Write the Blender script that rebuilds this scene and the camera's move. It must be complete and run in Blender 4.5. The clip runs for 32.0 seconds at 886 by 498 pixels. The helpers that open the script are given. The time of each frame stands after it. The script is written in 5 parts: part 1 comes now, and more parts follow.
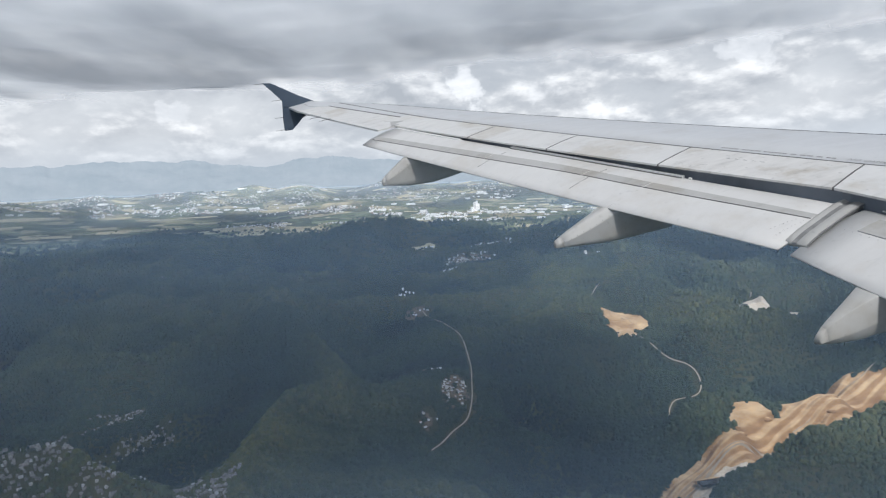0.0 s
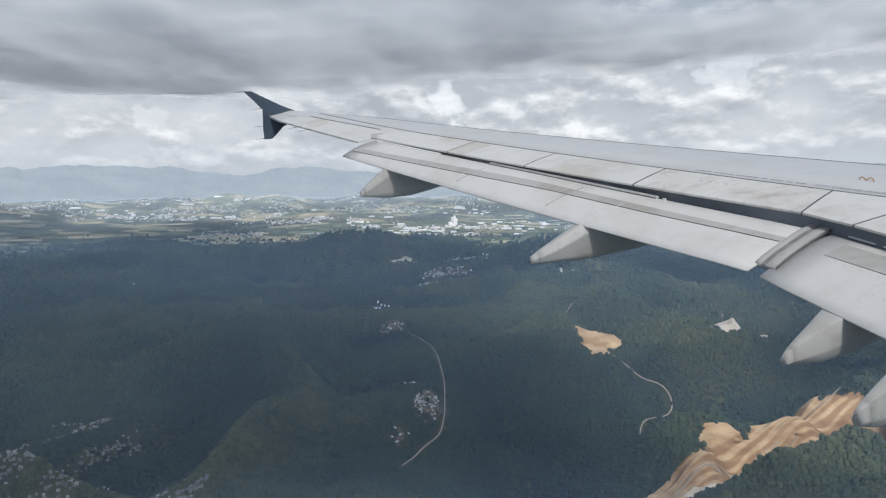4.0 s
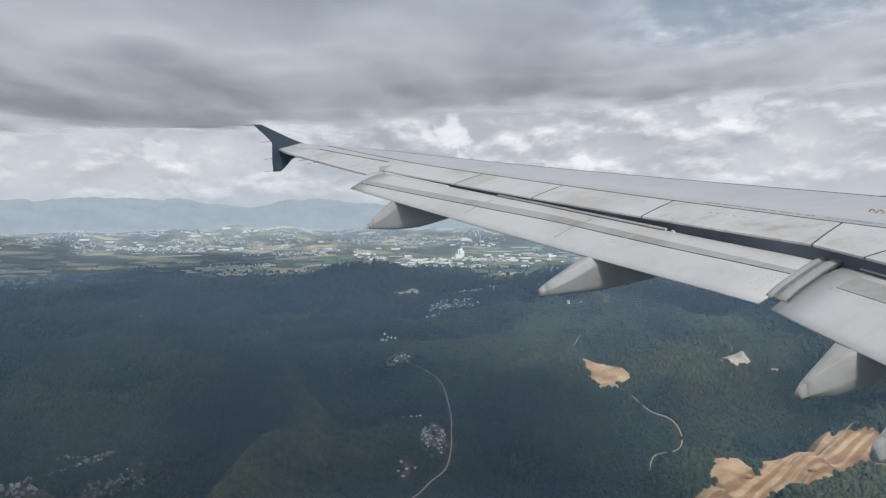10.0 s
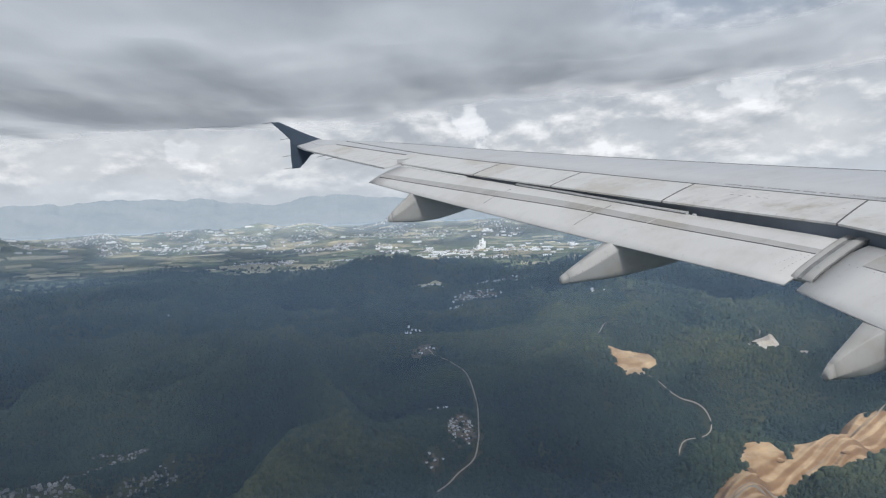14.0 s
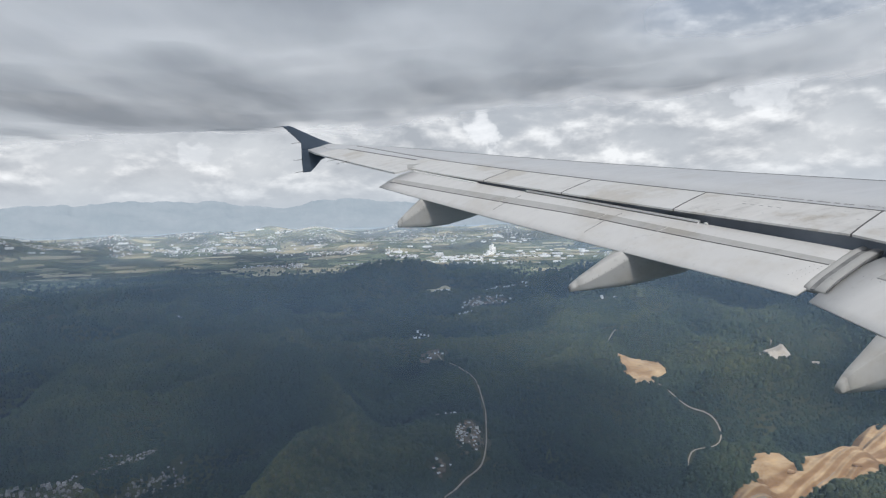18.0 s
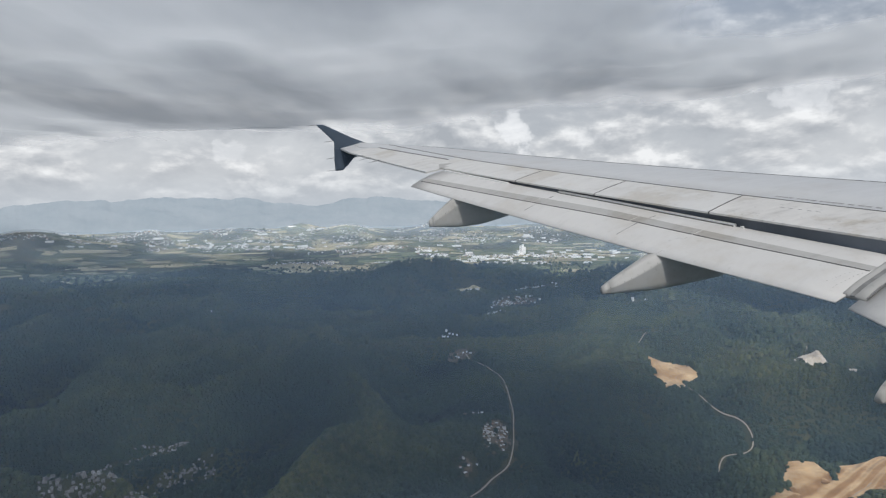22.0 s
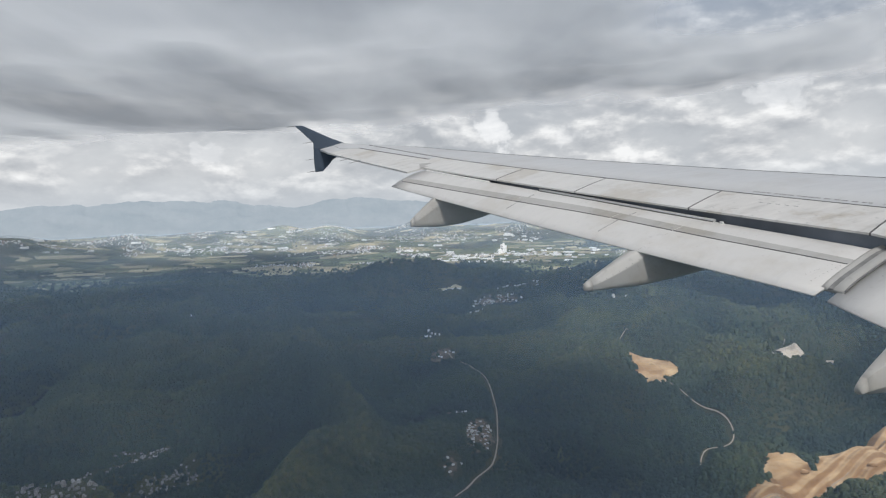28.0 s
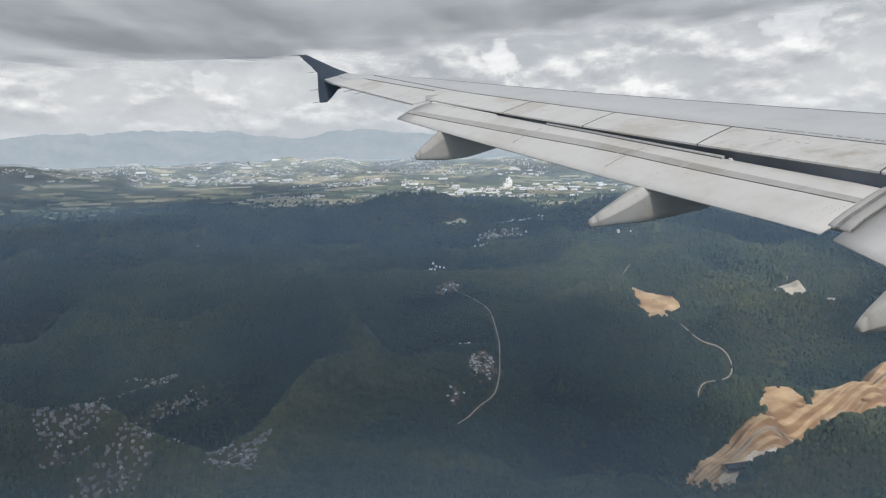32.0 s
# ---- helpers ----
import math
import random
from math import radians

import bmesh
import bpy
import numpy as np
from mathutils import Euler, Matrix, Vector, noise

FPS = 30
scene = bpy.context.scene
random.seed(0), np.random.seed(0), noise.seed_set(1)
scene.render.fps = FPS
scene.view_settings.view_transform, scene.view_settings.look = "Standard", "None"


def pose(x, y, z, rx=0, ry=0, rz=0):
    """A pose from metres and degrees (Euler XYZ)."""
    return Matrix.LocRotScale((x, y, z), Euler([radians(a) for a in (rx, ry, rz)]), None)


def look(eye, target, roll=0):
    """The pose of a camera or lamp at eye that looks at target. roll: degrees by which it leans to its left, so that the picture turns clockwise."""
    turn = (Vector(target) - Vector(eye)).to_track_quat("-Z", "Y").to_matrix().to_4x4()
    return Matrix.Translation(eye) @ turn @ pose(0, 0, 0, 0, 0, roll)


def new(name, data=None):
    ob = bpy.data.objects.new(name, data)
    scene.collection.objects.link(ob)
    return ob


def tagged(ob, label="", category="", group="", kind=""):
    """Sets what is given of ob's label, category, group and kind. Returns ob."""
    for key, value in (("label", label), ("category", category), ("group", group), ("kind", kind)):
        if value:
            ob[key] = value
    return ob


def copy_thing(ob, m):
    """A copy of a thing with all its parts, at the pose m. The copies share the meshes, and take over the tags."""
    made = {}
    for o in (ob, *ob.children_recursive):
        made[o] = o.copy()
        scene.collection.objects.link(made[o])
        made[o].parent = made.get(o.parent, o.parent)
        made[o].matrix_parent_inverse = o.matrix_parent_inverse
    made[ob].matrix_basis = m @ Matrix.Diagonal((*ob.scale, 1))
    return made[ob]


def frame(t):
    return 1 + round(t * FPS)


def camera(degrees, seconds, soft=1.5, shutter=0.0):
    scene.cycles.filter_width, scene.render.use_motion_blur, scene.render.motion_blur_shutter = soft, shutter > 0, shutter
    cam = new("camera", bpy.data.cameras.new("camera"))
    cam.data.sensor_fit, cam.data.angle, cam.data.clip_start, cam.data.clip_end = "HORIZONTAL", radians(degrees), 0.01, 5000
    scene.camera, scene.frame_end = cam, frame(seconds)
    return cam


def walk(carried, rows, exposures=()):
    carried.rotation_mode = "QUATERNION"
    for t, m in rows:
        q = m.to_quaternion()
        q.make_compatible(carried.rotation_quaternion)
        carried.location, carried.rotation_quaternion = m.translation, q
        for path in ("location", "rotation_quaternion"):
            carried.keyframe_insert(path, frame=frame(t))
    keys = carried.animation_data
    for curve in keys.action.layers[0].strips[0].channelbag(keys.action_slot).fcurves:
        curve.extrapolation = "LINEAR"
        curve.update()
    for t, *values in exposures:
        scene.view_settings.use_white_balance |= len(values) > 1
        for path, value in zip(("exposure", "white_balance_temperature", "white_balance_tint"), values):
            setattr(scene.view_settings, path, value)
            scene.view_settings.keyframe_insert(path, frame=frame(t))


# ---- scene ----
# The aircraft's own axes (x right, y forward, z up) set into the world: banked, above the hills.
AIRCRAFT = Matrix(((0.323846, 0.940518, -0.102710, 12.1696), (-0.941428, 0.309552, -0.133758, 2.4906),
                   (-0.094007, 0.140011, 0.985677, 329.9711), (0, 0, 0, 1)))
cam = camera(64.59, 32.0, soft=1.25)
# seconds, seat-window position and turn in the aircraft's axes
SEAT = [
    (0.0, -1.629, -12.203, 1.614, 75.79, 8.10, 70.10),
    (0.5, -1.657, -12.204, 1.621, 75.88, 8.47, 70.59),
    (1.0, -1.643, -12.209, 1.625, 76.28, 8.56, 71.31),
    (1.5, -1.610, -12.199, 1.618, 76.94, 8.11, 71.61),
    (2.0, -1.607, -12.208, 1.616, 77.06, 8.12, 71.23),
    (2.5, -1.622, -12.212, 1.612, 77.40, 7.43, 71.79),
    (3.0, -1.622, -12.217, 1.615, 77.31, 7.70, 71.63),
    (3.5, -1.593, -12.218, 1.609, 76.72, 6.58, 69.10),
    (5.5, -1.586, -12.214, 1.615, 77.21, 5.51, 68.07),
    (6.0, -1.572, -12.233, 1.605, 76.93, 5.37, 66.86),
    (6.5, -1.595, -12.206, 1.613, 77.38, 6.47, 65.87),
    (7.0, -1.580, -12.214, 1.606, 78.21, 6.80, 66.25),
    (7.5, -1.605, -12.201, 1.611, 78.46, 6.73, 67.28),
    (8.0, -1.611, -12.218, 1.609, 78.57, 6.89, 67.44),
    (8.5, -1.620, -12.202, 1.608, 78.90, 7.17, 68.79),
    (9.0, -1.605, -12.209, 1.610, 78.88, 6.57, 69.93),
    (9.5, -1.603, -12.216, 1.613, 78.47, 5.15, 69.23),
    (10.0, -1.605, -12.225, 1.608, 79.44, 6.13, 69.20),
    (10.5, -1.641, -12.205, 1.608, 78.78, 8.41, 69.94),
    (11.0, -1.642, -12.197, 1.611, 77.73, 8.58, 71.22),
    (11.5, -1.627, -12.209, 1.611, 77.82, 8.16, 72.19),
    (12.0, -1.613, -12.198, 1.611, 78.51, 8.53, 72.26),
    (12.5, -1.593, -12.213, 1.608, 78.83, 7.65, 71.09),
    (13.0, -1.618, -12.203, 1.606, 79.12, 7.75, 70.84),
    (13.5, -1.596, -12.211, 1.605, 78.87, 8.17, 70.41),
    (15.5, -1.584, -12.204, 1.599, 79.23, 8.09, 71.28),
    (16.0, -1.587, -12.213, 1.608, 78.83, 7.43, 70.53),
    (16.5, -1.594, -12.232, 1.609, 77.25, 5.21, 69.65),
    (17.0, -1.618, -12.196, 1.607, 77.85, 5.80, 70.16),
    (17.5, -1.600, -12.201, 1.601, 79.08, 6.42, 71.15),
    (18.0, -1.616, -12.193, 1.604, 79.48, 7.67, 71.53),
    (18.5, -1.632, -12.196, 1.612, 79.03, 7.65, 71.88),
    (19.0, -1.631, -12.216, 1.611, 78.56, 7.50, 72.61),
    (19.5, -1.632, -12.198, 1.606, 78.50, 7.32, 72.93),
    (20.0, -1.635, -12.190, 1.610, 78.84, 7.57, 73.22),
    (20.5, -1.642, -12.200, 1.609, 78.58, 8.00, 72.66),
    (21.0, -1.642, -12.201, 1.612, 78.60, 7.64, 73.03),
    (21.5, -1.588, -12.180, 1.603, 79.51, 7.47, 73.92),
    (22.0, -1.623, -12.204, 1.613, 79.75, 7.31, 74.09),
    (22.5, -1.587, -12.201, 1.605, 79.60, 7.50, 74.39),
    (23.0, -1.593, -12.196, 1.604, 79.11, 7.99, 73.96),
    (23.5, -1.572, -12.216, 1.602, 78.05, 7.18, 72.81),
    (24.0, -1.595, -12.215, 1.606, 77.45, 6.26, 71.37),
    (24.5, -1.606, -12.209, 1.607, 76.51, 6.67, 70.75),
    (25.0, -1.576, -12.193, 1.607, 77.16, 6.38, 69.70),
    (25.5, -1.640, -12.197, 1.610, 78.41, 7.14, 70.18),
    (27.5, -1.619, -12.200, 1.610, 79.33, 7.77, 72.85),
    (28.0, -1.644, -12.212, 1.612, 79.50, 7.92, 72.39),
    (28.5, -1.663, -12.214, 1.614, 79.20, 7.88, 71.81),
    (29.0, -1.654, -12.205, 1.613, 78.56, 7.52, 72.15),
    (29.5, -1.652, -12.211, 1.616, 79.03, 7.58, 72.60),
    (30.0, -1.674, -12.211, 1.620, 79.16, 7.93, 72.32),
    (30.5, -1.643, -12.209, 1.614, 78.85, 7.57, 72.75),
    (31.0, -1.644, -12.211, 1.615, 75.32, 6.23, 72.72),
    (31.5, -1.670, -12.216, 1.621, 73.80, 6.16, 72.72),
    (32.0, -1.654, -12.206, 1.617, 74.14, 7.39, 72.94),
]
walk(cam, [(t, AIRCRAFT @ pose(*p)) for t, *p in SEAT],
     exposures=[(0.0, 0.18, 6050.0, 10.0), (1.5, 0.02, 6050.0, 10.0), (3.0, 0.08, 6050.0, 10.0), (6.0, -0.02, 6050.0, 10.0), (9.0, -0.06, 6050.0, 10.0),
                (13.0, 0.04, 6080.0, 10.0), (20.0, 0.03, 6150.0, 10.0), (22.5, -0.05, 6200.0, 10.0), (26.0, 0.0, 6250.0, 10.0), (32.0, 0.03, 6300.0, 10.0)])

# ---- world, sun and sky ----
SUN_AZ, SUN_EL = 170.0, 48.0      # the sun stands high behind the seat
to_sun = Vector((math.sin(radians(SUN_AZ)) * math.cos(radians(SUN_EL)), math.cos(radians(SUN_AZ)) * math.cos(radians(SUN_EL)),
                 math.sin(radians(SUN_EL))))
sun = new("sun", bpy.data.lights.new("sun", "SUN"))
sun.data.energy, sun.data.angle, sun.data.color = 4.2, radians(8.0), (1.0, 0.95, 0.87)
sun.matrix_world = look(to_sun * 1000, (0, 0, 0))


def nodes_of(mat):
    mat.use_nodes = True
    tree = mat.node_tree
    tree.nodes.clear()

    def add(kind, links=(), **values):
        n = tree.nodes.new(kind)
        for key, value in values.items():
            if key in INPUT_NAMES:
                n.inputs[INPUT_NAMES[key]].default_value = value
            elif key == "operation":
                n.operation = value
            elif key == "attribute_name":
                n.attribute_name = value
        for slot, source in links:
            tree.links.new(source, n.inputs[slot])
        return n

    return tree, add


INPUT_NAMES = {"scale": "Scale", "detail": "Detail", "rough": "Roughness", "strength": "Strength", "colour": "Color",
               "distortion": "Distortion", "distance": "Distance"}


def ramp(add, source, *stops):
    r = add("ShaderNodeValToRGB", [(0, source)])
    e = r.color_ramp.elements
    while len(e) < len(stops):
        e.new(0.5)
    for k, (at, c) in enumerate(stops):
        e[k].position = at
        e[k].color = (*c, 1) if isinstance(c, tuple) else (c, c, c, 1)
    return r.outputs[0]


def mixed(add, fac, a, b, how="MIX"):
    m = add("ShaderNodeMix")
    m.data_type, m.blend_type = "RGBA", how
    tree = m.id_data
    for slot, s in ((0, fac), (6, a), (7, b)):
        if hasattr(s, "links"):
            tree.links.new(s, m.inputs[slot])
        else:
            m.inputs[slot].default_value = s if slot == 0 else (*s, 1)
    return m.outputs[2]


world = bpy.data.worlds.new("sky")
scene.world = world
tree, add = nodes_of(world)
sky = add("ShaderNodeTexSky")
sky.sky_type, sky.sun_disc, sky.dust_density = "NISHITA", False, 2.0
sky.sun_elevation, sky.sun_rotation = radians(SUN_EL), radians(SUN_AZ)
sky_dim = mixed(add, 1.0, sky.outputs[0], (0.085, 0.085, 0.085), "MULTIPLY")
where = add("ShaderNodeTexCoord")
xyz = add("ShaderNodeSeparateXYZ", [(0, where.outputs["Generated"])])
# far cumulus: billows flattened towards the horizon, lit from above: bright where a billow ends upwards, grey at its base
flat = add("ShaderNodeMapping", [(0, where.outputs["Generated"])])
flat.inputs["Scale"].default_value = (3.0, 3.0, 6.4)
above = add("ShaderNodeMapping", [(0, where.outputs["Generated"])])
above.inputs["Scale"].default_value = (3.0, 3.0, 6.4)
above.inputs["Location"].default_value = (0.02, -0.02, 0.07)
billow = add("ShaderNodeTexNoise", [(0, flat.outputs[0])], scale=2.5, detail=9.0, rough=0.55, distortion=0.15)
higher = add("ShaderNodeTexNoise", [(0, above.outputs[0])], scale=2.5, detail=9.0, rough=0.55, distortion=0.15)
broad = add("ShaderNodeTexNoise", [(0, flat.outputs[0])], scale=0.9, detail=3.0, rough=0.5)
rise = add("ShaderNodeMath", [(0, billow.outputs[0]), (1, higher.outputs[0])], operation="SUBTRACT")
lit = add("ShaderNodeMath", [(0, rise.outputs[0])], operation="MULTIPLY_ADD")
lit.inputs[1].default_value, lit.inputs[2].default_value = 2.7, 0.44
shade = ramp(add, lit.outputs[0], (0.20, (0.47, 0.485, 0.505)), (0.42, (0.63, 0.635, 0.64)), (0.60, (0.86, 0.85, 0.83)), (0.78, (1.10, 1.08, 1.04)))
veil = ramp(add, broad.outputs[0], (0.40, (0.53, 0.55, 0.57)), (0.62, (0.74, 0.745, 0.74)))
body = ramp(add, billow.outputs[0], (0.38, 0.15), (0.52, 0.85))
clouds = mixed(add, body, veil, shade)
haze = ramp(add, xyz.outputs[2], (0.0, 1.0), (0.03, 0.55), (0.065, 0.0))
clouds = mixed(add, haze, clouds, (0.60, 0.635, 0.665))
# the cloud bank stands low; above the deck the sky is clear
cover = ramp(add, xyz.outputs[2], (0.0, 1.0), (0.16, 0.95), (0.34, 0.15))
# tall bright cumulus heads in the far bank: direction, height over the horizon, reach, brightness
knob = add("ShaderNodeTexNoise", [(0, where.outputs["Generated"])], scale=30.0, detail=5.0, rough=0.52)
wobble = add("ShaderNodeMath", [(0, knob.outputs[0])], operation="MULTIPLY")
wobble.inputs[1].default_value = 0.130
for toward, lift, size, full in ((3.0, 6.3, 0.094, 1.0), (24.0, 8.4, 0.092, 0.75), (-8.0, 5.4, 0.076, 0.6), (8.2, 5.7, 0.078, 0.55), (15.0, 8.8, 0.070, 0.55), (-20.0, 5.0, 0.080, 0.55)):
    far_dir = Vector((math.sin(radians(toward)) * math.cos(radians(lift)), math.cos(radians(toward)) * math.cos(radians(lift)), math.sin(radians(lift))))
    near_head = add("ShaderNodeVectorMath", [(0, where.outputs["Generated"])], operation="DISTANCE")
    near_head.inputs[1].default_value = far_dir
    reach = add("ShaderNodeMath", [(0, near_head.outputs["Value"]), (1, wobble.outputs[0])], operation="ADD")
    head = ramp(add, reach.outputs[0], (size - 0.018, full), (size - 0.008, 0.75 * full), (size, 0.0))
    clouds = mixed(add, head, clouds, mixed(add, 0.45, (1.12, 1.11, 1.09), shade))
final = mixed(add, cover, sky_dim, clouds)
bg = add("ShaderNodeBackground", [(0, final)], strength=0.92)
add("ShaderNodeOutputWorld", [(0, bg.outputs[0])])

# ---- materials ----


def surface(name, colours, scale, rough=0.6, metal=0.0, bump=0.0, bump_scale=None, random_tint=0.0, big=None, coords="Object", fine=None):
    """A principled surface: noise between colours, a second broader noise that tints it, and relief."""
    mat = bpy.data.materials.new(name)
    tree, add = nodes_of(mat)
    pos = add("ShaderNodeTexCoord").outputs[coords] if coords != "World" else add("ShaderNodeNewGeometry").outputs["Position"]
    n1 = add("ShaderNodeTexNoise", [(0, pos)], scale=scale, detail=6.0, rough=0.6)
    k = len(colours)
    col = ramp(add, n1.outputs[0], *[(0.3 + 0.4 * i / max(1, k - 1), c) for i, c in enumerate(colours)])
    if big:
        n2 = add("ShaderNodeTexNoise", [(0, pos)], scale=big[0], detail=4.0, rough=0.55)
        col = mixed(add, 1.0, col, ramp(add, n2.outputs[0], (0.35, big[1]), (0.65, big[2])), "MULTIPLY")
    if fine:
        n4 = add("ShaderNodeTexNoise", [(0, pos)], scale=fine[0], detail=2.0, rough=0.6)
        col = mixed(add, 1.0, col, ramp(add, n4.outputs[0], (0.3, fine[1]), (0.7, fine[2])), "MULTIPLY")
    if random_tint:
        info = add("ShaderNodeObjectInfo")
        lo, hi = 1 - random_tint, 1 + random_tint
        col = mixed(add, 1.0, col, ramp(add, info.outputs["Random"], (0.0, lo), (1.0, hi)), "MULTIPLY")
    b = add("ShaderNodeBsdfPrincipled", [(0, col)])
    b.inputs["Roughness"].default_value = rough
    b.inputs["Metallic"].default_value = metal
    if bump:
        n3 = add("ShaderNodeTexNoise", [(0, pos)], scale=bump_scale or scale * 3, detail=5.0)
        bn = add("ShaderNodeBump", [(2, n3.outputs[0])], strength=bump)
        tree.links.new(bn.outputs[0], b.inputs["Normal"])
    add("ShaderNodeOutputMaterial", [(0, b.outputs[0])])
    return mat


def wing_paint(name, base, streak=0.12, rough=0.42, tint=0.03):
    """Aircraft paint with chordwise grime streaks, faint panel mottling and grease."""
    mat = bpy.data.materials.new(name)
    tree, add = nodes_of(mat)
    pos = add("ShaderNodeTexCoord").outputs["Object"]
    m = add("ShaderNodeMapping", [(0, pos)])
    m.inputs["Scale"].default_value = (3.6, 0.9, 2.0)
    s = add("ShaderNodeTexNoise", [(0, m.outputs[0])], scale=2.4, detail=6.0, rough=0.62)
    broad = add("ShaderNodeTexNoise", [(0, pos)], scale=1.1, detail=6.0, rough=0.62)
    spots = add("ShaderNodeTexNoise", [(0, pos)], scale=14.0, detail=3.0)
    dirty = tuple(c * (1 - streak * 2.0) for c in base)
    col = ramp(add, s.outputs[0], (0.28, dirty), (0.42, tuple(c * (1 - streak * 0.5) for c in base)), (0.60, base))
    grime = tuple(1 - streak * g for g in (2.4, 2.8, 3.4))
    col = mixed(add, 1.0, col, ramp(add, broad.outputs[0], (0.36, grime), (0.47, (1 - streak * 0.5,) * 3), (0.60, (1.0, 1.0, 1.0))), "MULTIPLY")
    col = mixed(add, 1.0, col, ramp(add, spots.outputs[0], (0.26, (1 - streak * 2.2,) * 3), (0.36, (1.0, 1.0, 1.0))), "MULTIPLY")
    info = add("ShaderNodeObjectInfo")
    col = mixed(add, 1.0, col, ramp(add, info.outputs["Random"], (0.0, 1 - tint), (1.0, 1.0)), "MULTIPLY")
    b = add("ShaderNodeBsdfPrincipled", [(0, col)])
    r = ramp(add, s.outputs[0], (0.3, rough + 0.2), (0.65, rough))
    tree.links.new(r, b.inputs["Roughness"])
    bn = add("ShaderNodeBump", [(2, broad.outputs[0])], strength=0.04)
    tree.links.new(bn.outputs[0], b.inputs["Normal"])
    add("ShaderNodeOutputMaterial", [(0, b.outputs[0])])
    return mat


PAINT = wing_paint("wing_paint", (0.625, 0.635, 0.648), 0.025)
PAINT_PANEL = wing_paint("panel_paint", (0.725, 0.718, 0.70), 0.072)
PAINT_FLAP = wing_paint("flap_paint", (0.70, 0.692, 0.678), 0.04)
PAINT_GREY = wing_paint("grey_band", (0.50, 0.495, 0.48), 0.08, 0.55)
PAINT_FAIR = wing_paint("fairing_paint", (0.54, 0.535, 0.515), 0.06)
PAINT_WORN = wing_paint("worn_panel_paint", (0.73, 0.715, 0.69), 0.125)
NAVY = surface("navy_paint", [(0.075, 0.105, 0.150), (0.095, 0.128, 0.178)], 3.0, 0.4, big=(0.8, 0.8, 1.1))
COVE = surface("cove_blue_grey", [(0.16, 0.19, 0.235), (0.25, 0.28, 0.33)], 2.0, 0.6, big=(0.6, 0.7, 1.2))
PAINT_SEAL = wing_paint("seal_paint", (0.47, 0.465, 0.45), 0.08, 0.55)
RUBBER = surface("worn_rubber", [(0.17, 0.17, 0.17), (0.30, 0.30, 0.295)], 8.0, 0.6)
METAL = surface("bare_metal", [(0.42, 0.42, 0.42), (0.6, 0.6, 0.6)], 6.0, 0.45, 0.6)
SEAL = surface("rubber_seal", [(0.06, 0.06, 0.062), (0.15, 0.15, 0.148)], 8.0, 0.6)
INK = surface("faded_ink", [(0.22, 0.22, 0.22), (0.34, 0.34, 0.34)], 20.0, 0.6)
ORANGE = surface("orange_marking", [(0.40, 0.22, 0.10), (0.52, 0.32, 0.17)], 20.0, 0.5)
WHITE = surface("white_mark", [(0.78, 0.78, 0.77), (0.84, 0.84, 0.83)], 8.0, 0.5)



def land(name):
    """The ground: dark litter under the forest, and a patchwork of worked plots where the plain opens."""
    mat = bpy.data.materials.new(name)
    tree, add = nodes_of(mat)
    pos = add("ShaderNodeNewGeometry").outputs["Position"]
    n1 = add("ShaderNodeTexNoise", [(0, pos)], scale=0.02, detail=6.0, rough=0.6)
    litter = ramp(add, n1.outputs[0], (0.3, (0.030, 0.038, 0.026)), (0.5, (0.044, 0.052, 0.034)), (0.7, (0.062, 0.066, 0.042)))
    n2 = add("ShaderNodeTexNoise", [(0, pos)], scale=0.0045, detail=4.0, rough=0.55)
    litter = mixed(add, 1.0, litter, ramp(add, n2.outputs[0], (0.35, (0.5, 0.64, 0.78)), (0.65, (1.45, 1.25, 1.0))), "MULTIPLY")
    flat = add("ShaderNodeMapping", [(0, pos)])
    flat.inputs["Scale"].default_value = (0.0085, 0.013, 0.0)
    warp = add("ShaderNodeTexNoise", [(0, pos)], scale=0.004, detail=2.0)
    bent = add("ShaderNodeVectorMath", [(0, flat.outputs[0]), (1, warp.outputs["Color"])], operation="ADD")
    plots = add("ShaderNodeTexVoronoi", [(0, bent.outputs[0])], scale=1.0)
    plots.distance = "CHEBYCHEV"
    pick = add("ShaderNodeSeparateColor", [(0, plots.outputs["Color"])])
    crop = ramp(add, pick.outputs[0], (0.0, (0.045, 0.062, 0.034)), (0.35, (0.085, 0.105, 0.055)), (0.62, (0.13, 0.145, 0.075)), (0.78, (0.24, 0.215, 0.125)), (1.0, (0.42, 0.36, 0.22)))
    crop = mixed(add, 1.0, crop, ramp(add, n1.outputs[0], (0.3, 0.7), (0.7, 1.25)), "MULTIPLY")
    worked = add("ShaderNodeAttribute", attribute_name="farmland")
    col = mixed(add, worked.outputs["Fac"], litter, crop)
    b = add("ShaderNodeBsdfPrincipled", [(0, col)])
    b.inputs["Roughness"].default_value = 0.95
    n3 = add("ShaderNodeTexNoise", [(0, pos)], scale=0.09, detail=5.0)
    bn = add("ShaderNodeBump", [(2, n3.outputs[0])], strength=0.5)
    tree.links.new(bn.outputs[0], b.inputs["Normal"])
    add("ShaderNodeOutputMaterial", [(0, b.outputs[0])])
    return mat


FOREST_FLOOR = land("forest_floor")


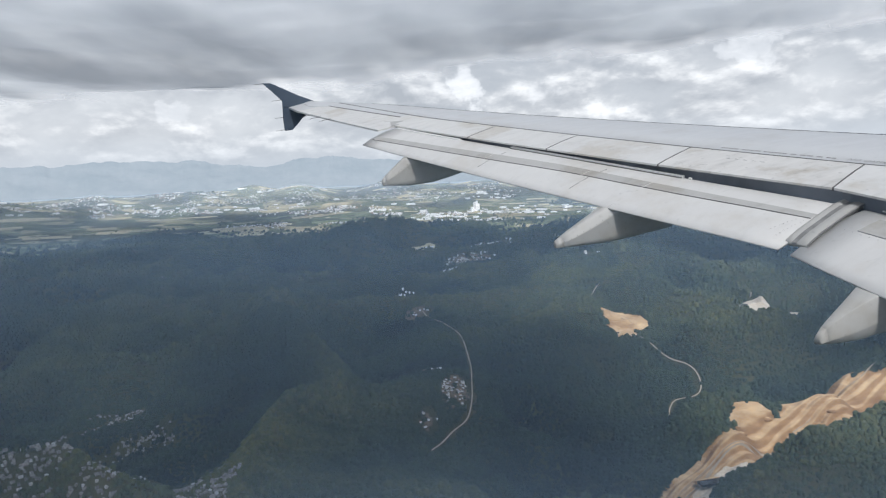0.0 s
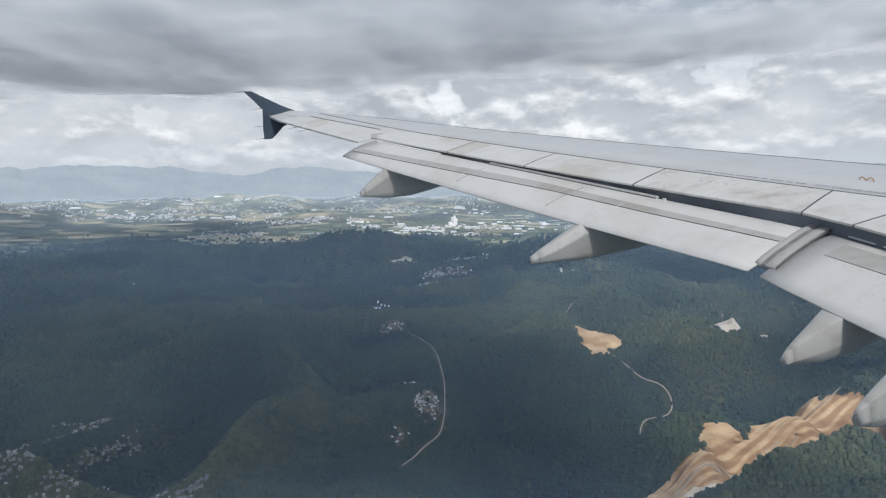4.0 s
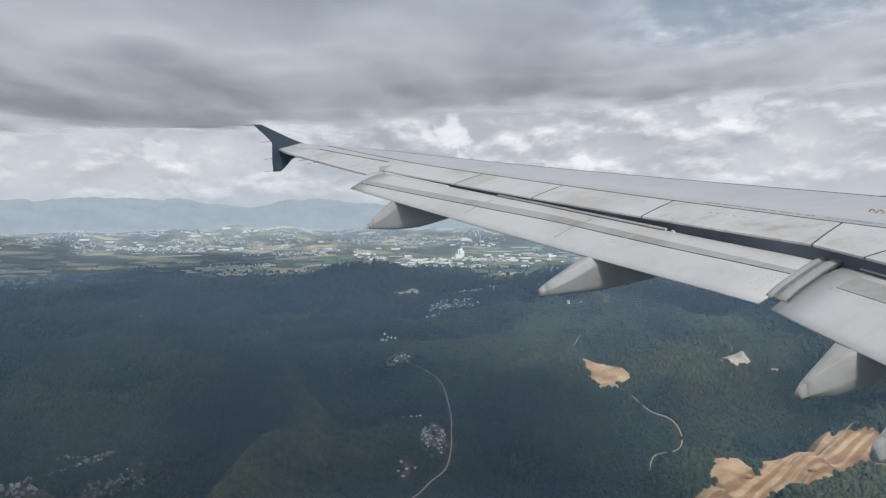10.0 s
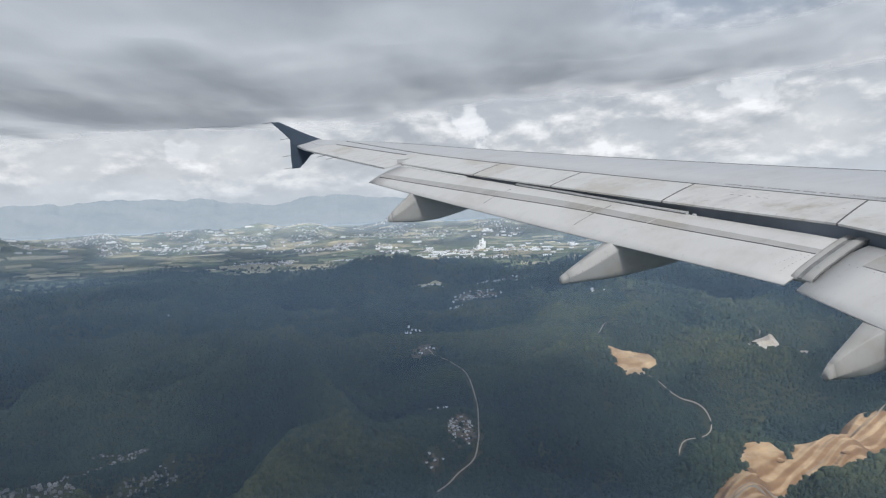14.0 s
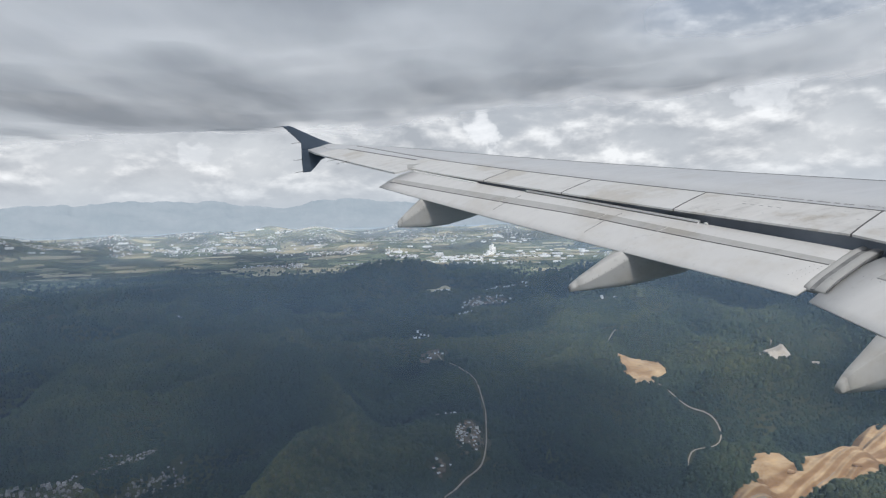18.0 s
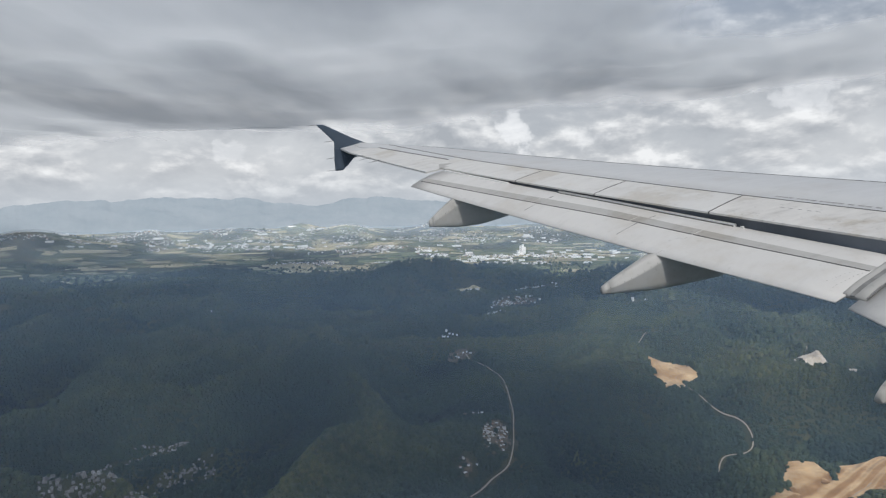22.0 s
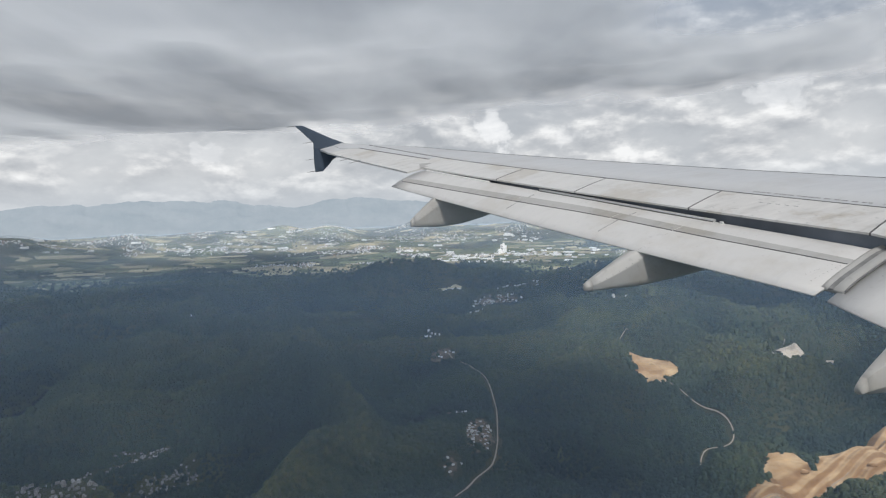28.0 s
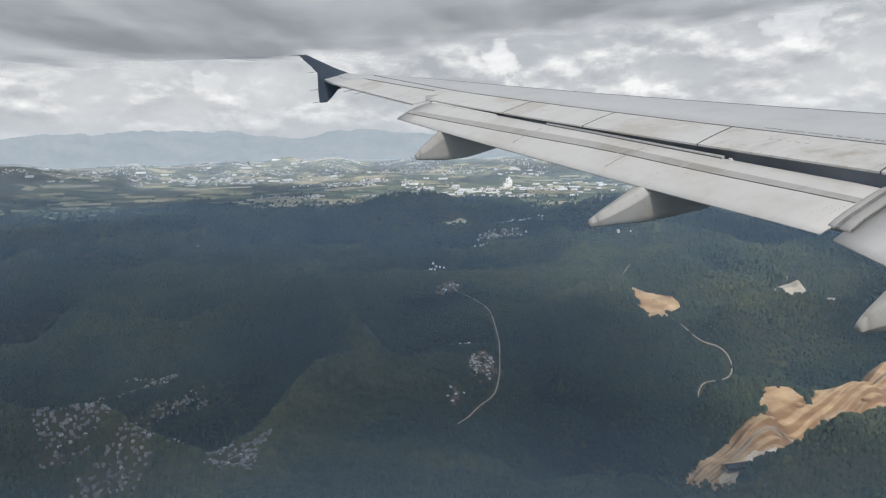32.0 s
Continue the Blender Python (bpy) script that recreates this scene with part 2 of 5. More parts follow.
def leaves(name, colours):
    mat = bpy.data.materials.new(name)
    tree, add = nodes_of(mat)
    geo = add("ShaderNodeNewGeometry")
    isl = ramp(add, geo.outputs["Random Per Island"], *[(i / (len(colours) - 1), c) for i, c in enumerate(colours)])
    n = add("ShaderNodeTexNoise", [(0, geo.outputs["Position"])], scale=0.35, detail=4.0, rough=0.7)
    col = mixed(add, 1.0, isl, ramp(add, n.outputs[0], (0.3, 0.75), (0.7, 1.2)), "MULTIPLY")
    # Relief shading put into the leaves: darker, bluer valleys and paler crests.
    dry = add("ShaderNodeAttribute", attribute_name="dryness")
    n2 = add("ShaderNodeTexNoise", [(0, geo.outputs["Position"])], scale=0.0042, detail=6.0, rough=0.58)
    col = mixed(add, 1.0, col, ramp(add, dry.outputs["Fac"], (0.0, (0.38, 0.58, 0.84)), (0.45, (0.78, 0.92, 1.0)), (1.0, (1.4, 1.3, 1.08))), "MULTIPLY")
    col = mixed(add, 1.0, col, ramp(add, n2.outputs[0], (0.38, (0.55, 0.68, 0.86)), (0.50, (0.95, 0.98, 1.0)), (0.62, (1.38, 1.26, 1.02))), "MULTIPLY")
    b = add("ShaderNodeBsdfPrincipled", [(0, col)])
    b.inputs["Roughness"].default_value = 0.9
    bn = add("ShaderNodeBump", [(2, n.outputs[0])], strength=0.35, distance=2.0)
    tree.links.new(bn.outputs[0], b.inputs["Normal"])
    add("ShaderNodeOutputMaterial", [(0, b.outputs[0])])
    return mat


LEAVES = leaves("tree_crowns", [(0.024, 0.038, 0.030), (0.030, 0.045, 0.033), (0.037, 0.052, 0.035), (0.050, 0.062, 0.040)])


def strata(name, colours):
    """Cut earth: orange layers following the height, slope-shaded faces and benches, streaked and rutted."""
    mat = bpy.data.materials.new(name)
    tree, add = nodes_of(mat)
    geo = add("ShaderNodeNewGeometry")
    pos = geo.outputs["Position"]
    m = add("ShaderNodeMapping", [(0, pos)])
    m.inputs["Scale"].default_value = (0.016, 0.016, 0.085)
    lay = add("ShaderNodeTexNoise", [(0, m.outputs[0])], scale=1.6, detail=8.0, rough=0.66, distortion=0.15)
    col = ramp(add, lay.outputs[0], *[(0.32 + 0.36 * i / (len(colours) - 1), c) for i, c in enumerate(colours)])
    n = add("ShaderNodeTexNoise", [(0, pos)], scale=0.035, detail=7.0, rough=0.65)
    col = mixed(add, 1.0, col, ramp(add, n.outputs[0], (0.35, (0.72, 0.66, 0.6)), (0.55, (1.0, 1.0, 1.0)), (0.7, (1.2, 1.18, 1.12))), "MULTIPLY")
    # Terrace shading put into the colour: steep faces darker, flat benches paler.
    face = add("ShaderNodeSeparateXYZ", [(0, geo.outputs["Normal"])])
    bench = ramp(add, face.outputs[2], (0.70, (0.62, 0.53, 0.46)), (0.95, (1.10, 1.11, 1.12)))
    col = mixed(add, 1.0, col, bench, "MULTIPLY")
    scrub = add("ShaderNodeTexNoise", [(0, pos)], scale=0.028, detail=8.0, rough=0.7)
    col = mixed(add, ramp(add, scrub.outputs[0], (0.63, 0.0), (0.70, 0.6)), col, (0.11, 0.105, 0.06))
    b = add("ShaderNodeBsdfPrincipled", [(0, col)])
    b.inputs["Roughness"].default_value = 0.95
    n3 = add("ShaderNodeTexNoise", [(0, pos)], scale=0.15, detail=6.0)
    bn = add("ShaderNodeBump", [(2, n3.outputs[0])], strength=0.7, distance=3.0)
    tree.links.new(bn.outputs[0], b.inputs["Normal"])
    add("ShaderNodeOutputMaterial", [(0, b.outputs[0])])
    return mat


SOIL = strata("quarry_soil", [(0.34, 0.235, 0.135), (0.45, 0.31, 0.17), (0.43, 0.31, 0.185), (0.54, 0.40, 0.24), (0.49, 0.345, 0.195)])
PALE_SOIL = surface("pale_gravel", [(0.42, 0.36, 0.28), (0.55, 0.49, 0.41), (0.66, 0.61, 0.53)], 0.05, 0.95, bump=0.5, bump_scale=0.2,
                    coords="World", fine=(0.5, 0.85, 1.12))
VILLAGE_EARTH = surface("village_earth", [(0.07, 0.062, 0.045), (0.16, 0.13, 0.095)], 0.05, 0.95, coords="World", fine=(0.3, 0.7, 1.3))
DIRT_ROAD = surface("dirt_road", [(0.25, 0.21, 0.16), (0.38, 0.32, 0.25)], 0.08, 0.95, coords="World")
FIELD_TAN = surface("dry_field", [(0.28, 0.25, 0.15), (0.54, 0.47, 0.30)], 0.012, 0.95, random_tint=0.25, coords="World", fine=(0.1, 0.8, 1.2))
FIELD_GREEN = surface("green_field", [(0.07, 0.095, 0.05), (0.20, 0.215, 0.11)], 0.012, 0.95, random_tint=0.25, coords="World", fine=(0.1, 0.8, 1.2))
LIMEWASH = surface("pale_render", [(0.54, 0.53, 0.50), (0.76, 0.75, 0.72)], 0.4, 0.85, random_tint=0.22)
ROOF_PALE = surface("tin_roof", [(0.24, 0.24, 0.24), (0.46, 0.45, 0.44)], 0.5, 0.55, random_tint=0.3)
ROOF_RED = surface("clay_roof", [(0.30, 0.17, 0.12), (0.42, 0.26, 0.19)], 0.5, 0.85, random_tint=0.3)
ROOF_DULL = surface("weathered_roofs", [(0.10, 0.10, 0.10), (0.27, 0.255, 0.24)], 0.05, 0.8, coords="World", fine=(0.4, 0.6, 1.4))
GLASS_DARK = surface("dark_window", [(0.03, 0.035, 0.04), (0.05, 0.055, 0.06)], 1.0, 0.15)
CONCRETE = surface("white_concrete", [(0.74, 0.74, 0.73), (0.84, 0.84, 0.83)], 0.15, 0.8)
POND = surface("pond_liner", [(0.012, 0.014, 0.017), (0.024, 0.027, 0.032)], 0.1, 0.25)

# ---- the ground ----
rng = np.random.default_rng(7)
LATTICE = rng.random((128, 128))


def value_noise(x, y):
    x, y = np.asarray(x, float), np.asarray(y, float)
    i, j = np.floor(x).astype(int), np.floor(y).astype(int)
    u, v = x - i, y - j
    u, v = u * u * u * (u * (6 * u - 15) + 10), v * v * v * (v * (6 * v - 15) + 10)
    L = lambda a, b: LATTICE[a % 128, b % 128]
    return (L(i, j) * (1 - u) + L(i + 1, j) * u) * (1 - v) + (L(i, j + 1) * (1 - u) + L(i + 1, j + 1) * u) * v


def fractal(x, y, octaves=4, gain=0.5):
    total, amp, norm = 0.0, 1.0, 0.0
    for k in range(octaves):
        total = total + amp * value_noise(x * 2 ** k + 17.3 * k, y * 2 ** k + 9.1 * k)
        norm += amp
        amp *= gain
    return total / norm


def smooth(a, b, v):
    s = np.clip((v - a) / (b - a), 0, 1)
    return s * s * (3 - 2 * s)


def segment_gap(x, y, line):
    """Distance from points to a polyline."""
    best = np.full(np.shape(x), 1e9)
    for (ax, ay), (bx, by) in zip(line[:-1], line[1:]):
        dx, dy = bx - ax, by - ay
        s = np.clip(((x - ax) * dx + (y - ay) * dy) / (dx * dx + dy * dy), 0, 1)
        best = np.minimum(best, np.hypot(x - ax - s * dx, y - ay - s * dy))
    return best


RIDGE = [(-120, 520), (-40, 900), (10, 1150), (-30, 1500), (60, 1900), (140, 2400)]      # village ridge
LEFT_SPUR = [(-900, 1500), (-640, 1950), (-420, 2450), (-200, 2700)]
RIGHT_SPUR = [(260, 1000), (420, 1450), (380, 1900), (620, 2300)]
NEAR_SPUR = [(-420, 620), (-260, 1000), (-330, 1400)]


def blob(x, y, cx, cy, rx, ry, wobble=0.35, scale=0.012, turn=0.0):
    """1 inside an uneven oval, 0 outside."""
    c, s = math.cos(radians(turn)), math.sin(radians(turn))
    dx, dy = x - cx, y - cy
    d = np.hypot((c * dx + s * dy) / rx, (-s * dx + c * dy) / ry)
    d = d + wobble * (fractal(x * scale + cx, y * scale + cy, 5, 0.6) - 0.5) * 2
    return 1 - smooth(0.9, 1.1, d)


def quarry_mask(x, y):
    return np.maximum.reduce([blob(x, y, 310, 722, 135, 44, 0.30, 0.012, 26), blob(x, y, 490, 826, 130, 62, 0.32, 0.012, 28),
                              blob(x, y, 200, 655, 56, 40, 0.24, 0.012, 20), blob(x, y, 372, 796, 36, 50, 0.3, 0.02)])


def clearing_mask(x, y):
    return np.maximum(blob(x, y, 345, 1300, 46, 62, 0.16, 0.02), blob(x, y, 332, 1225, 20, 26, 0.2, 0.03))


def pale_pit_mask(x, y):
    return np.maximum(blob(x, y, 605, 1290, 44, 74, 0.3, 0.02, 30), blob(x, y, 690, 1440, 52, 46, 0.45, 0.02))


def ridge_line(x, y):
    return 1 - np.abs(2 * fractal(x / 420 + 3, y / 420 + 8, 4) - 1)


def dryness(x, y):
    """0 in valleys, 1 on crests: relief shading to be put into leaf colour."""
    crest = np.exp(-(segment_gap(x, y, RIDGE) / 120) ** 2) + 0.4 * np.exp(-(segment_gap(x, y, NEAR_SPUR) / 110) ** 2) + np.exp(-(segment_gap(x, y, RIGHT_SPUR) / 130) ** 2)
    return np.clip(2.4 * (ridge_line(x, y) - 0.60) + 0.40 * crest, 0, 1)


def farmland(x, y):
    """1 on the worked plain beyond the forest, broken by woods."""
    r = np.hypot(x, y) + 260 * (fractal(x / 500 + 2, y / 500 + 6, 3) - 0.5) - 0.22 * np.clip(x, 0, 1500)
    return smooth(2950, 3120, r) * smooth(0.41, 0.47, fractal(x / 380 + 14, y / 200 + 5, 4))


def height(x, y, cut=0.0):
    x, y = np.asarray(x, float), np.asarray(y, float)
    r = np.hypot(x, y)
    z = 235 * np.maximum(0, (r - 1800) / 2700) ** 1.6
    near = 1 - smooth(2500, 3300, r)
    ridged = ridge_line(x, y)
    calm = 1 - 0.85 * np.exp(-(segment_gap(x, y, RIDGE) / 130) ** 2)
    z = z + near * calm * (60 * (ridged - 0.78) * 4.4 + 26 * (fractal(x / 130, y / 130, 3) - 0.5))
    z = z + 46 * np.exp(-(segment_gap(x, y, RIDGE) / 150) ** 2) * near
    z = z + 60 * np.exp(-(segment_gap(x, y, LEFT_SPUR) / 210) ** 2)
    z = z + 34 * np.exp(-(segment_gap(x, y, RIGHT_SPUR) / 170) ** 2) * near
    z = z + 40 * np.exp(-(segment_gap(x, y, NEAR_SPUR) / 130) ** 2)
    z = z + (1 - near) * 14 * (fractal(x / 300, y / 300, 3) - 0.5)
    for cx, cy, w, h in ((-830, 4250, 190, 62), (-2350, 3500, 260, 70), (-1500, 4100, 220, 40), (900, 4300, 240, 34), (-300, 4420, 150, 46), (-1150, 4380, 120, 40), (-1900, 3900, 160, 44), (330, 4330, 130, 30), (-560, 3850, 210, 30), (1500, 4000, 200, 40)):
        z = z + h * np.exp(-((x - cx) ** 2 + (y - cy) ** 2) / w ** 2)
    q = quarry_mask(x, y)                                  # cut benches: deepest at the foot, stepping up to the back rim
    across = -0.474 * (x - 170) + 0.880 * (y - 640) + 16 * (fractal(x / 90 + 5, y / 90, 4) - 0.5)
    deep = 34 * (1 - smooth(-14, 62, across)) * smooth(-64, -36, across)
    uneven = 0.45 * fractal(x / 70, y / 70, 3)
    lev = deep / 6.8 + uneven
    z = z - q * (np.floor(lev) + smooth(0.30, 0.75, lev - np.floor(lev)) - uneven) * 6.8
    c = np.maximum(clearing_mask(x, y), pale_pit_mask(x, y))
    return z - 3 * c - cut * np.maximum(q, c)


def sheet(name, xs, ys, keep=None, lift=0.0, material=None, cut=0.0):
    """A mesh over two matching coordinate grids, laid on the ground."""
    n, m = xs.shape
    z = height(xs, ys, cut) + lift
    verts = np.stack([xs, ys, z], -1).reshape(-1, 3)
    k = np.arange(n * m).reshape(n, m)
    faces = np.stack([k[:-1, :-1], k[1:, :-1], k[1:, 1:], k[:-1, 1:]], -1).reshape(-1, 4)
    if keep is not None:
        kq = keep.reshape(-1)
        faces = faces[kq[faces].all(1)]
        used = np.unique(faces)
        back = np.full(n * m, -1)
        back[used] = np.arange(len(used))
        verts, faces = verts[used], back[faces]
    me = bpy.data.meshes.new(name)
    me.from_pydata(verts.tolist(), [], faces.tolist())
    me.polygons.foreach_set("use_smooth", np.ones(len(me.polygons), bool))
    me.update()
    if material:
        me.materials.append(material)
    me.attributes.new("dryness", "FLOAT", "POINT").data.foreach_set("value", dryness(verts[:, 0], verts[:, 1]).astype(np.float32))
    me.attributes.new("farmland", "FLOAT", "POINT").data.foreach_set("value", farmland(verts[:, 0], verts[:, 1]).astype(np.float32))
    return new(name, me)


angles = np.radians(np.concatenate([np.linspace(-180, -46, 40)[:-1], np.linspace(-46, 46, 330), np.linspace(46, 180, 40)[1:]]))
radii = np.concatenate([[0.01, 200, 380], np.geomspace(480, 4930, 210)])
A, Rr = np.meshgrid(angles, radii, indexing="ij")
ground = sheet("ground", np.sin(A) * Rr, np.cos(A) * Rr, material=FOREST_FLOOR, cut=9.0)
tagged(ground, "dark green forested hills rising to a valley plain", "ground", kind="structure")


def patch(name, mask, box, step, material, lift, label):
    gx, gy = np.meshgrid(np.arange(box[0], box[2], step), np.arange(box[1], box[3], step), indexing="ij")
    return tagged(sheet(name, gx, gy, mask(gx, gy) > 0.5, lift, material), label, "ground", kind="structure")


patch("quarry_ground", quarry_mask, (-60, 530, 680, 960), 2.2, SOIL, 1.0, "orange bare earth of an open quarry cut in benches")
def yard_mask(x, y):
    return np.maximum(blob(x, y, 190, 660, 46, 22, 0.3, 0.02, 10), blob(x, y, 290, 712, 40, 14, 0.3, 0.03, 20))


patch("quarry_yard", yard_mask, (120, 590, 360, 760), 2.5, PALE_SOIL, 1.6, "pale gravel yard on the quarry floor")
def hamlet_mask(x, y):
    return np.maximum.reduce([blob(x, y, 12, 905, 21, 62, 0.6, 0.05), blob(x, y, -18, 1004, 28, 11, 0.5, 0.05), blob(x, y, -22, 800, 9, 30, 0.6, 0.05),
                              blob(x, y, -50, 1456, 30, 34, 0.5, 0.03), blob(x, y, 95, 2178, 60, 46, 0.6, 0.02)])


patch("village_ground", hamlet_mask, (-100, 740, 180, 2250), 4.0, VILLAGE_EARTH, 0.8, "trodden brown earth between village houses")
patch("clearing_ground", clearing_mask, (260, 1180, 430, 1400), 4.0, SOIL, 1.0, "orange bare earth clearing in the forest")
patch("pit_ground", pale_pit_mask, (520, 1180, 780, 1520), 4.0, PALE_SOIL, 1.0, "pale gravel pit among the trees")


def ribbon(name, points, width, material, lift, label, category="road"):
    """A road or track laid over the ground along smooth points."""
    pts = [Vector((*p, 0)) for p in points]
    line = []
    for k in range(len(pts) - 1):
        a, b, c, d = pts[max(k - 1, 0)], pts[k], pts[k + 1], pts[min(k + 2, len(pts) - 1)]
        steps = max(2, int((c - b).length / 9))
        for s in range(steps):
            u = s / steps
            line.append(0.5 * (2 * b + (c - a) * u + (2 * a - 5 * b + 4 * c - d) * u * u + (3 * b - a - 3 * c + d) * u ** 3))
    line.append(pts[-1])
    xs, ys = [], []
    for k, p in enumerate(line):
        t = (line[min(k + 1, len(line) - 1)] - line[max(k - 1, 0)]).normalized()
        side = Vector((-t.y, t.x, 0)) * width / 2
        xs.append([p.x - side.x, p.x, p.x + side.x])
        ys.append([p.y - side.y, p.y, p.y + side.y])
    xs, ys = np.array(xs), np.array(ys)
    return tagged(sheet(name, xs, ys, None, lift, material), label, category, kind="structure")


ROADS = [
    ([(-17, 732), (4, 780), (30, 846), (38, 948), (40, 1094), (22, 1249), (-20, 1380), (-40, 1453)], 4.0),
    ([(332, 1215), (372, 1150), (400, 1085), (390, 1040), (340, 1015), (322, 975)], 4.5),
    ([(215, 650), (280, 690), (350, 730), (430, 775), (510, 800), (600, 860)], 5.0),
    ([(250, 720), (310, 752), (370, 775), (440, 815)], 3.5),
    ([(470, 860), (530, 880), (590, 915)], 3.5),
    ([(330, 700), (380, 722), (455, 745), (540, 790), (640, 850)], 3.0),
    ([(610, 1360), (640, 1400), (690, 1420)], 4.0),
    ([(170, 660), (245, 705), (340, 758), (430, 768), (530, 815)], 6.0),
    ([(520, 1500), (580, 1590), (650, 1640)], 7.0),
    ([(150, 664), (165, 682), (198, 686), (225, 674), (218, 652), (190, 642), (160, 648), (150, 664)], 4.0),
    ([(225, 664), (260, 676), (310, 702), (370, 742)], 4.5),
    ([(330, 1330), (300, 1372), (318, 1420), (380, 1450)], 3.5),
]
for pts, w in ROADS:
    ribbon("dirt_track", pts, 0.42 * w, DIRT_ROAD, 2.0, "pale winding dirt track through the forest")


# ---- distant mountains ----
az = np.radians(np.concatenate([np.linspace(-75, -41, 60)[:-1], np.linspace(-41, 41, 900), np.linspace(41, 75, 60)[1:]]))
up = np.linspace(0, 1, 22)
AZ, UP = np.meshgrid(az, up, indexing="ij")
deg = np.degrees(AZ)
crest = 0.35 + 2.0 * fractal(deg / 6.5 + 40, deg * 0 + 2.0, 7, 0.58) * (0.62 + 0.38 * np.cos(np.radians(deg * 2.1 + 20)))
rib = fractal(deg / 2.2 + 5 + 1.5 * UP, UP * 3.0 + 3, 5, 0.5)
dist = 4930 - 330 * (1 - UP) - 90 * rib * (1 - UP)
zz = 225 + (330 + 4900 * np.tan(np.radians(crest)) - 225) * UP ** 0.85 + 26 * (rib - 0.5) * np.sin(np.pi * UP)
# Haze is painted in: pale blue colour and a soft glow.
HAZE_BLUE = bpy.data.materials.new("hazy_mountain")
tree, add = nodes_of(HAZE_BLUE)
pos = add("ShaderNodeNewGeometry").outputs["Position"]
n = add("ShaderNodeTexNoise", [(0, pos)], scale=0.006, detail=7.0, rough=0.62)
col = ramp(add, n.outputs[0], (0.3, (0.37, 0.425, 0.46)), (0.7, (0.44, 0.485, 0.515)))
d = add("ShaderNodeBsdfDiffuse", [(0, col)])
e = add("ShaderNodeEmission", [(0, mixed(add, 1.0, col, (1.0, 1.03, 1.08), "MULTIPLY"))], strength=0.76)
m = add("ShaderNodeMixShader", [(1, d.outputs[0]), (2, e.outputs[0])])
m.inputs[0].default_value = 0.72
add("ShaderNodeOutputMaterial", [(0, m.outputs[0])])
me = bpy.data.meshes.new("backdrop")
gx, gy = np.sin(AZ) * dist, np.cos(AZ) * dist
k = np.arange(gx.size).reshape(gx.shape)
me.from_pydata(np.stack([gx, gy, zz], -1).reshape(-1, 3).tolist(), [],
               np.stack([k[:-1, :-1], k[1:, :-1], k[1:, 1:], k[:-1, 1:]], -1).reshape(-1, 4).tolist())
me.polygons.foreach_set("use_smooth", np.ones(len(me.polygons), bool))
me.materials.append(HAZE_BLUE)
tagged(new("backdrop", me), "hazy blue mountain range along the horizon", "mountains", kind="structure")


# ---- the broken cloud deck ----
CLOUD = bpy.data.materials.new("cloud_deck")
tree, add = nodes_of(CLOUD)
pos = add("ShaderNodeNewGeometry").outputs["Position"]
dens = add("ShaderNodeAttribute", attribute_name="cloud_depth")
drawn = add("ShaderNodeMapping", [(0, pos)])
drawn.inputs["Scale"].default_value = (1.25, 0.5, 1.5)
n1 = add("ShaderNodeTexNoise", [(0, drawn.outputs[0])], scale=0.0021, detail=4.0, rough=0.44, distortion=0.10)
n2 = add("ShaderNodeTexNoise", [(0, drawn.outputs[0])], scale=0.0010, detail=3.0, rough=0.45)
thick = add("ShaderNodeMath", [(0, n1.outputs[0]), (1, dens.outputs["Fac"])], operation="ADD")
alpha = ramp(add, thick.outputs[0], (0.55, 0.0), (0.76, 0.5), (0.98, 0.82))
tone = add("ShaderNodeMath", [(0, n1.outputs[0]), (1, n2.outputs[0])], operation="ADD")
half = add("ShaderNodeMath", [(0, tone.outputs[0])], operation="MULTIPLY")
half.inputs[1].default_value = 0.5
col = ramp(add, half.outputs[0], (0.38, (0.56, 0.585, 0.605)), (0.50, (0.385, 0.41, 0.435)), (0.60, (0.25, 0.272, 0.297)))
# Thin cloud is coloured paler, so the unseen part overhead brightens the wing.
thin = ramp(add, dens.outputs["Fac"], (0.14, 1.0), (0.38, 0.0))
col = mixed(add, thin, col, (0.76, 0.765, 0.77))
tr = add("ShaderNodeBsdfTranslucent", [(0, col)])
df = add("ShaderNodeBsdfDiffuse", [(0, col)])
body = add("ShaderNodeMixShader", [(1, tr.outputs[0]), (2, df.outputs[0])])
body.inputs[0].default_value = 0.3
clear = add("ShaderNodeBsdfTransparent")
mx = add("ShaderNodeMixShader", [(0, alpha), (1, clear.outputs[0]), (2, body.outputs[0])])
add("ShaderNodeOutputMaterial", [(0, mx.outputs[0])])
gx, gy = np.meshgrid(np.arange(-4600, 4601, 40.0), np.arange(-2600, 4201, 40.0), indexing="ij")
edge = 2700 + 450 * (fractal(gx / 900 + 4, gy * 0 + 1.5, 3) - 0.5) + 900 * (fractal(gx / 420 + 9, gy / 620 + 2, 4, 0.55) - 0.5) - 0.32 * np.clip(gx, -2000, 1200)
density = 0.6 * smooth(edge + 500, edge - 1000, gy) - 0.50 * smooth(edge - 300, edge + 600, gy)
# Gaps placed, mostly above the view, to let sun onto quarry, clearing and forest.
GAPS = [(620, 240, 235, 0.95), (490, 920, 280, 0.85), (820, 980, 320, 0.75), (600, 1370, 230, 0.6), (-380, 420, 150, 0.3)]
density -= 0.37 * smooth(160, -420, gy)            # thinned out of view, towards the sun, to light the wing
for cx, cy, w, a in GAPS:
    density -= a * np.exp(-((gx - cx) ** 2 + (gy - cy) ** 2) / w ** 2)
gz = 700 + 30 * (fractal(gx / 900, gy / 900, 3) - 0.5) + 80 * (fractal(gx / 520 + 7, gy / 520 + 3, 4, 0.5) - 0.5)
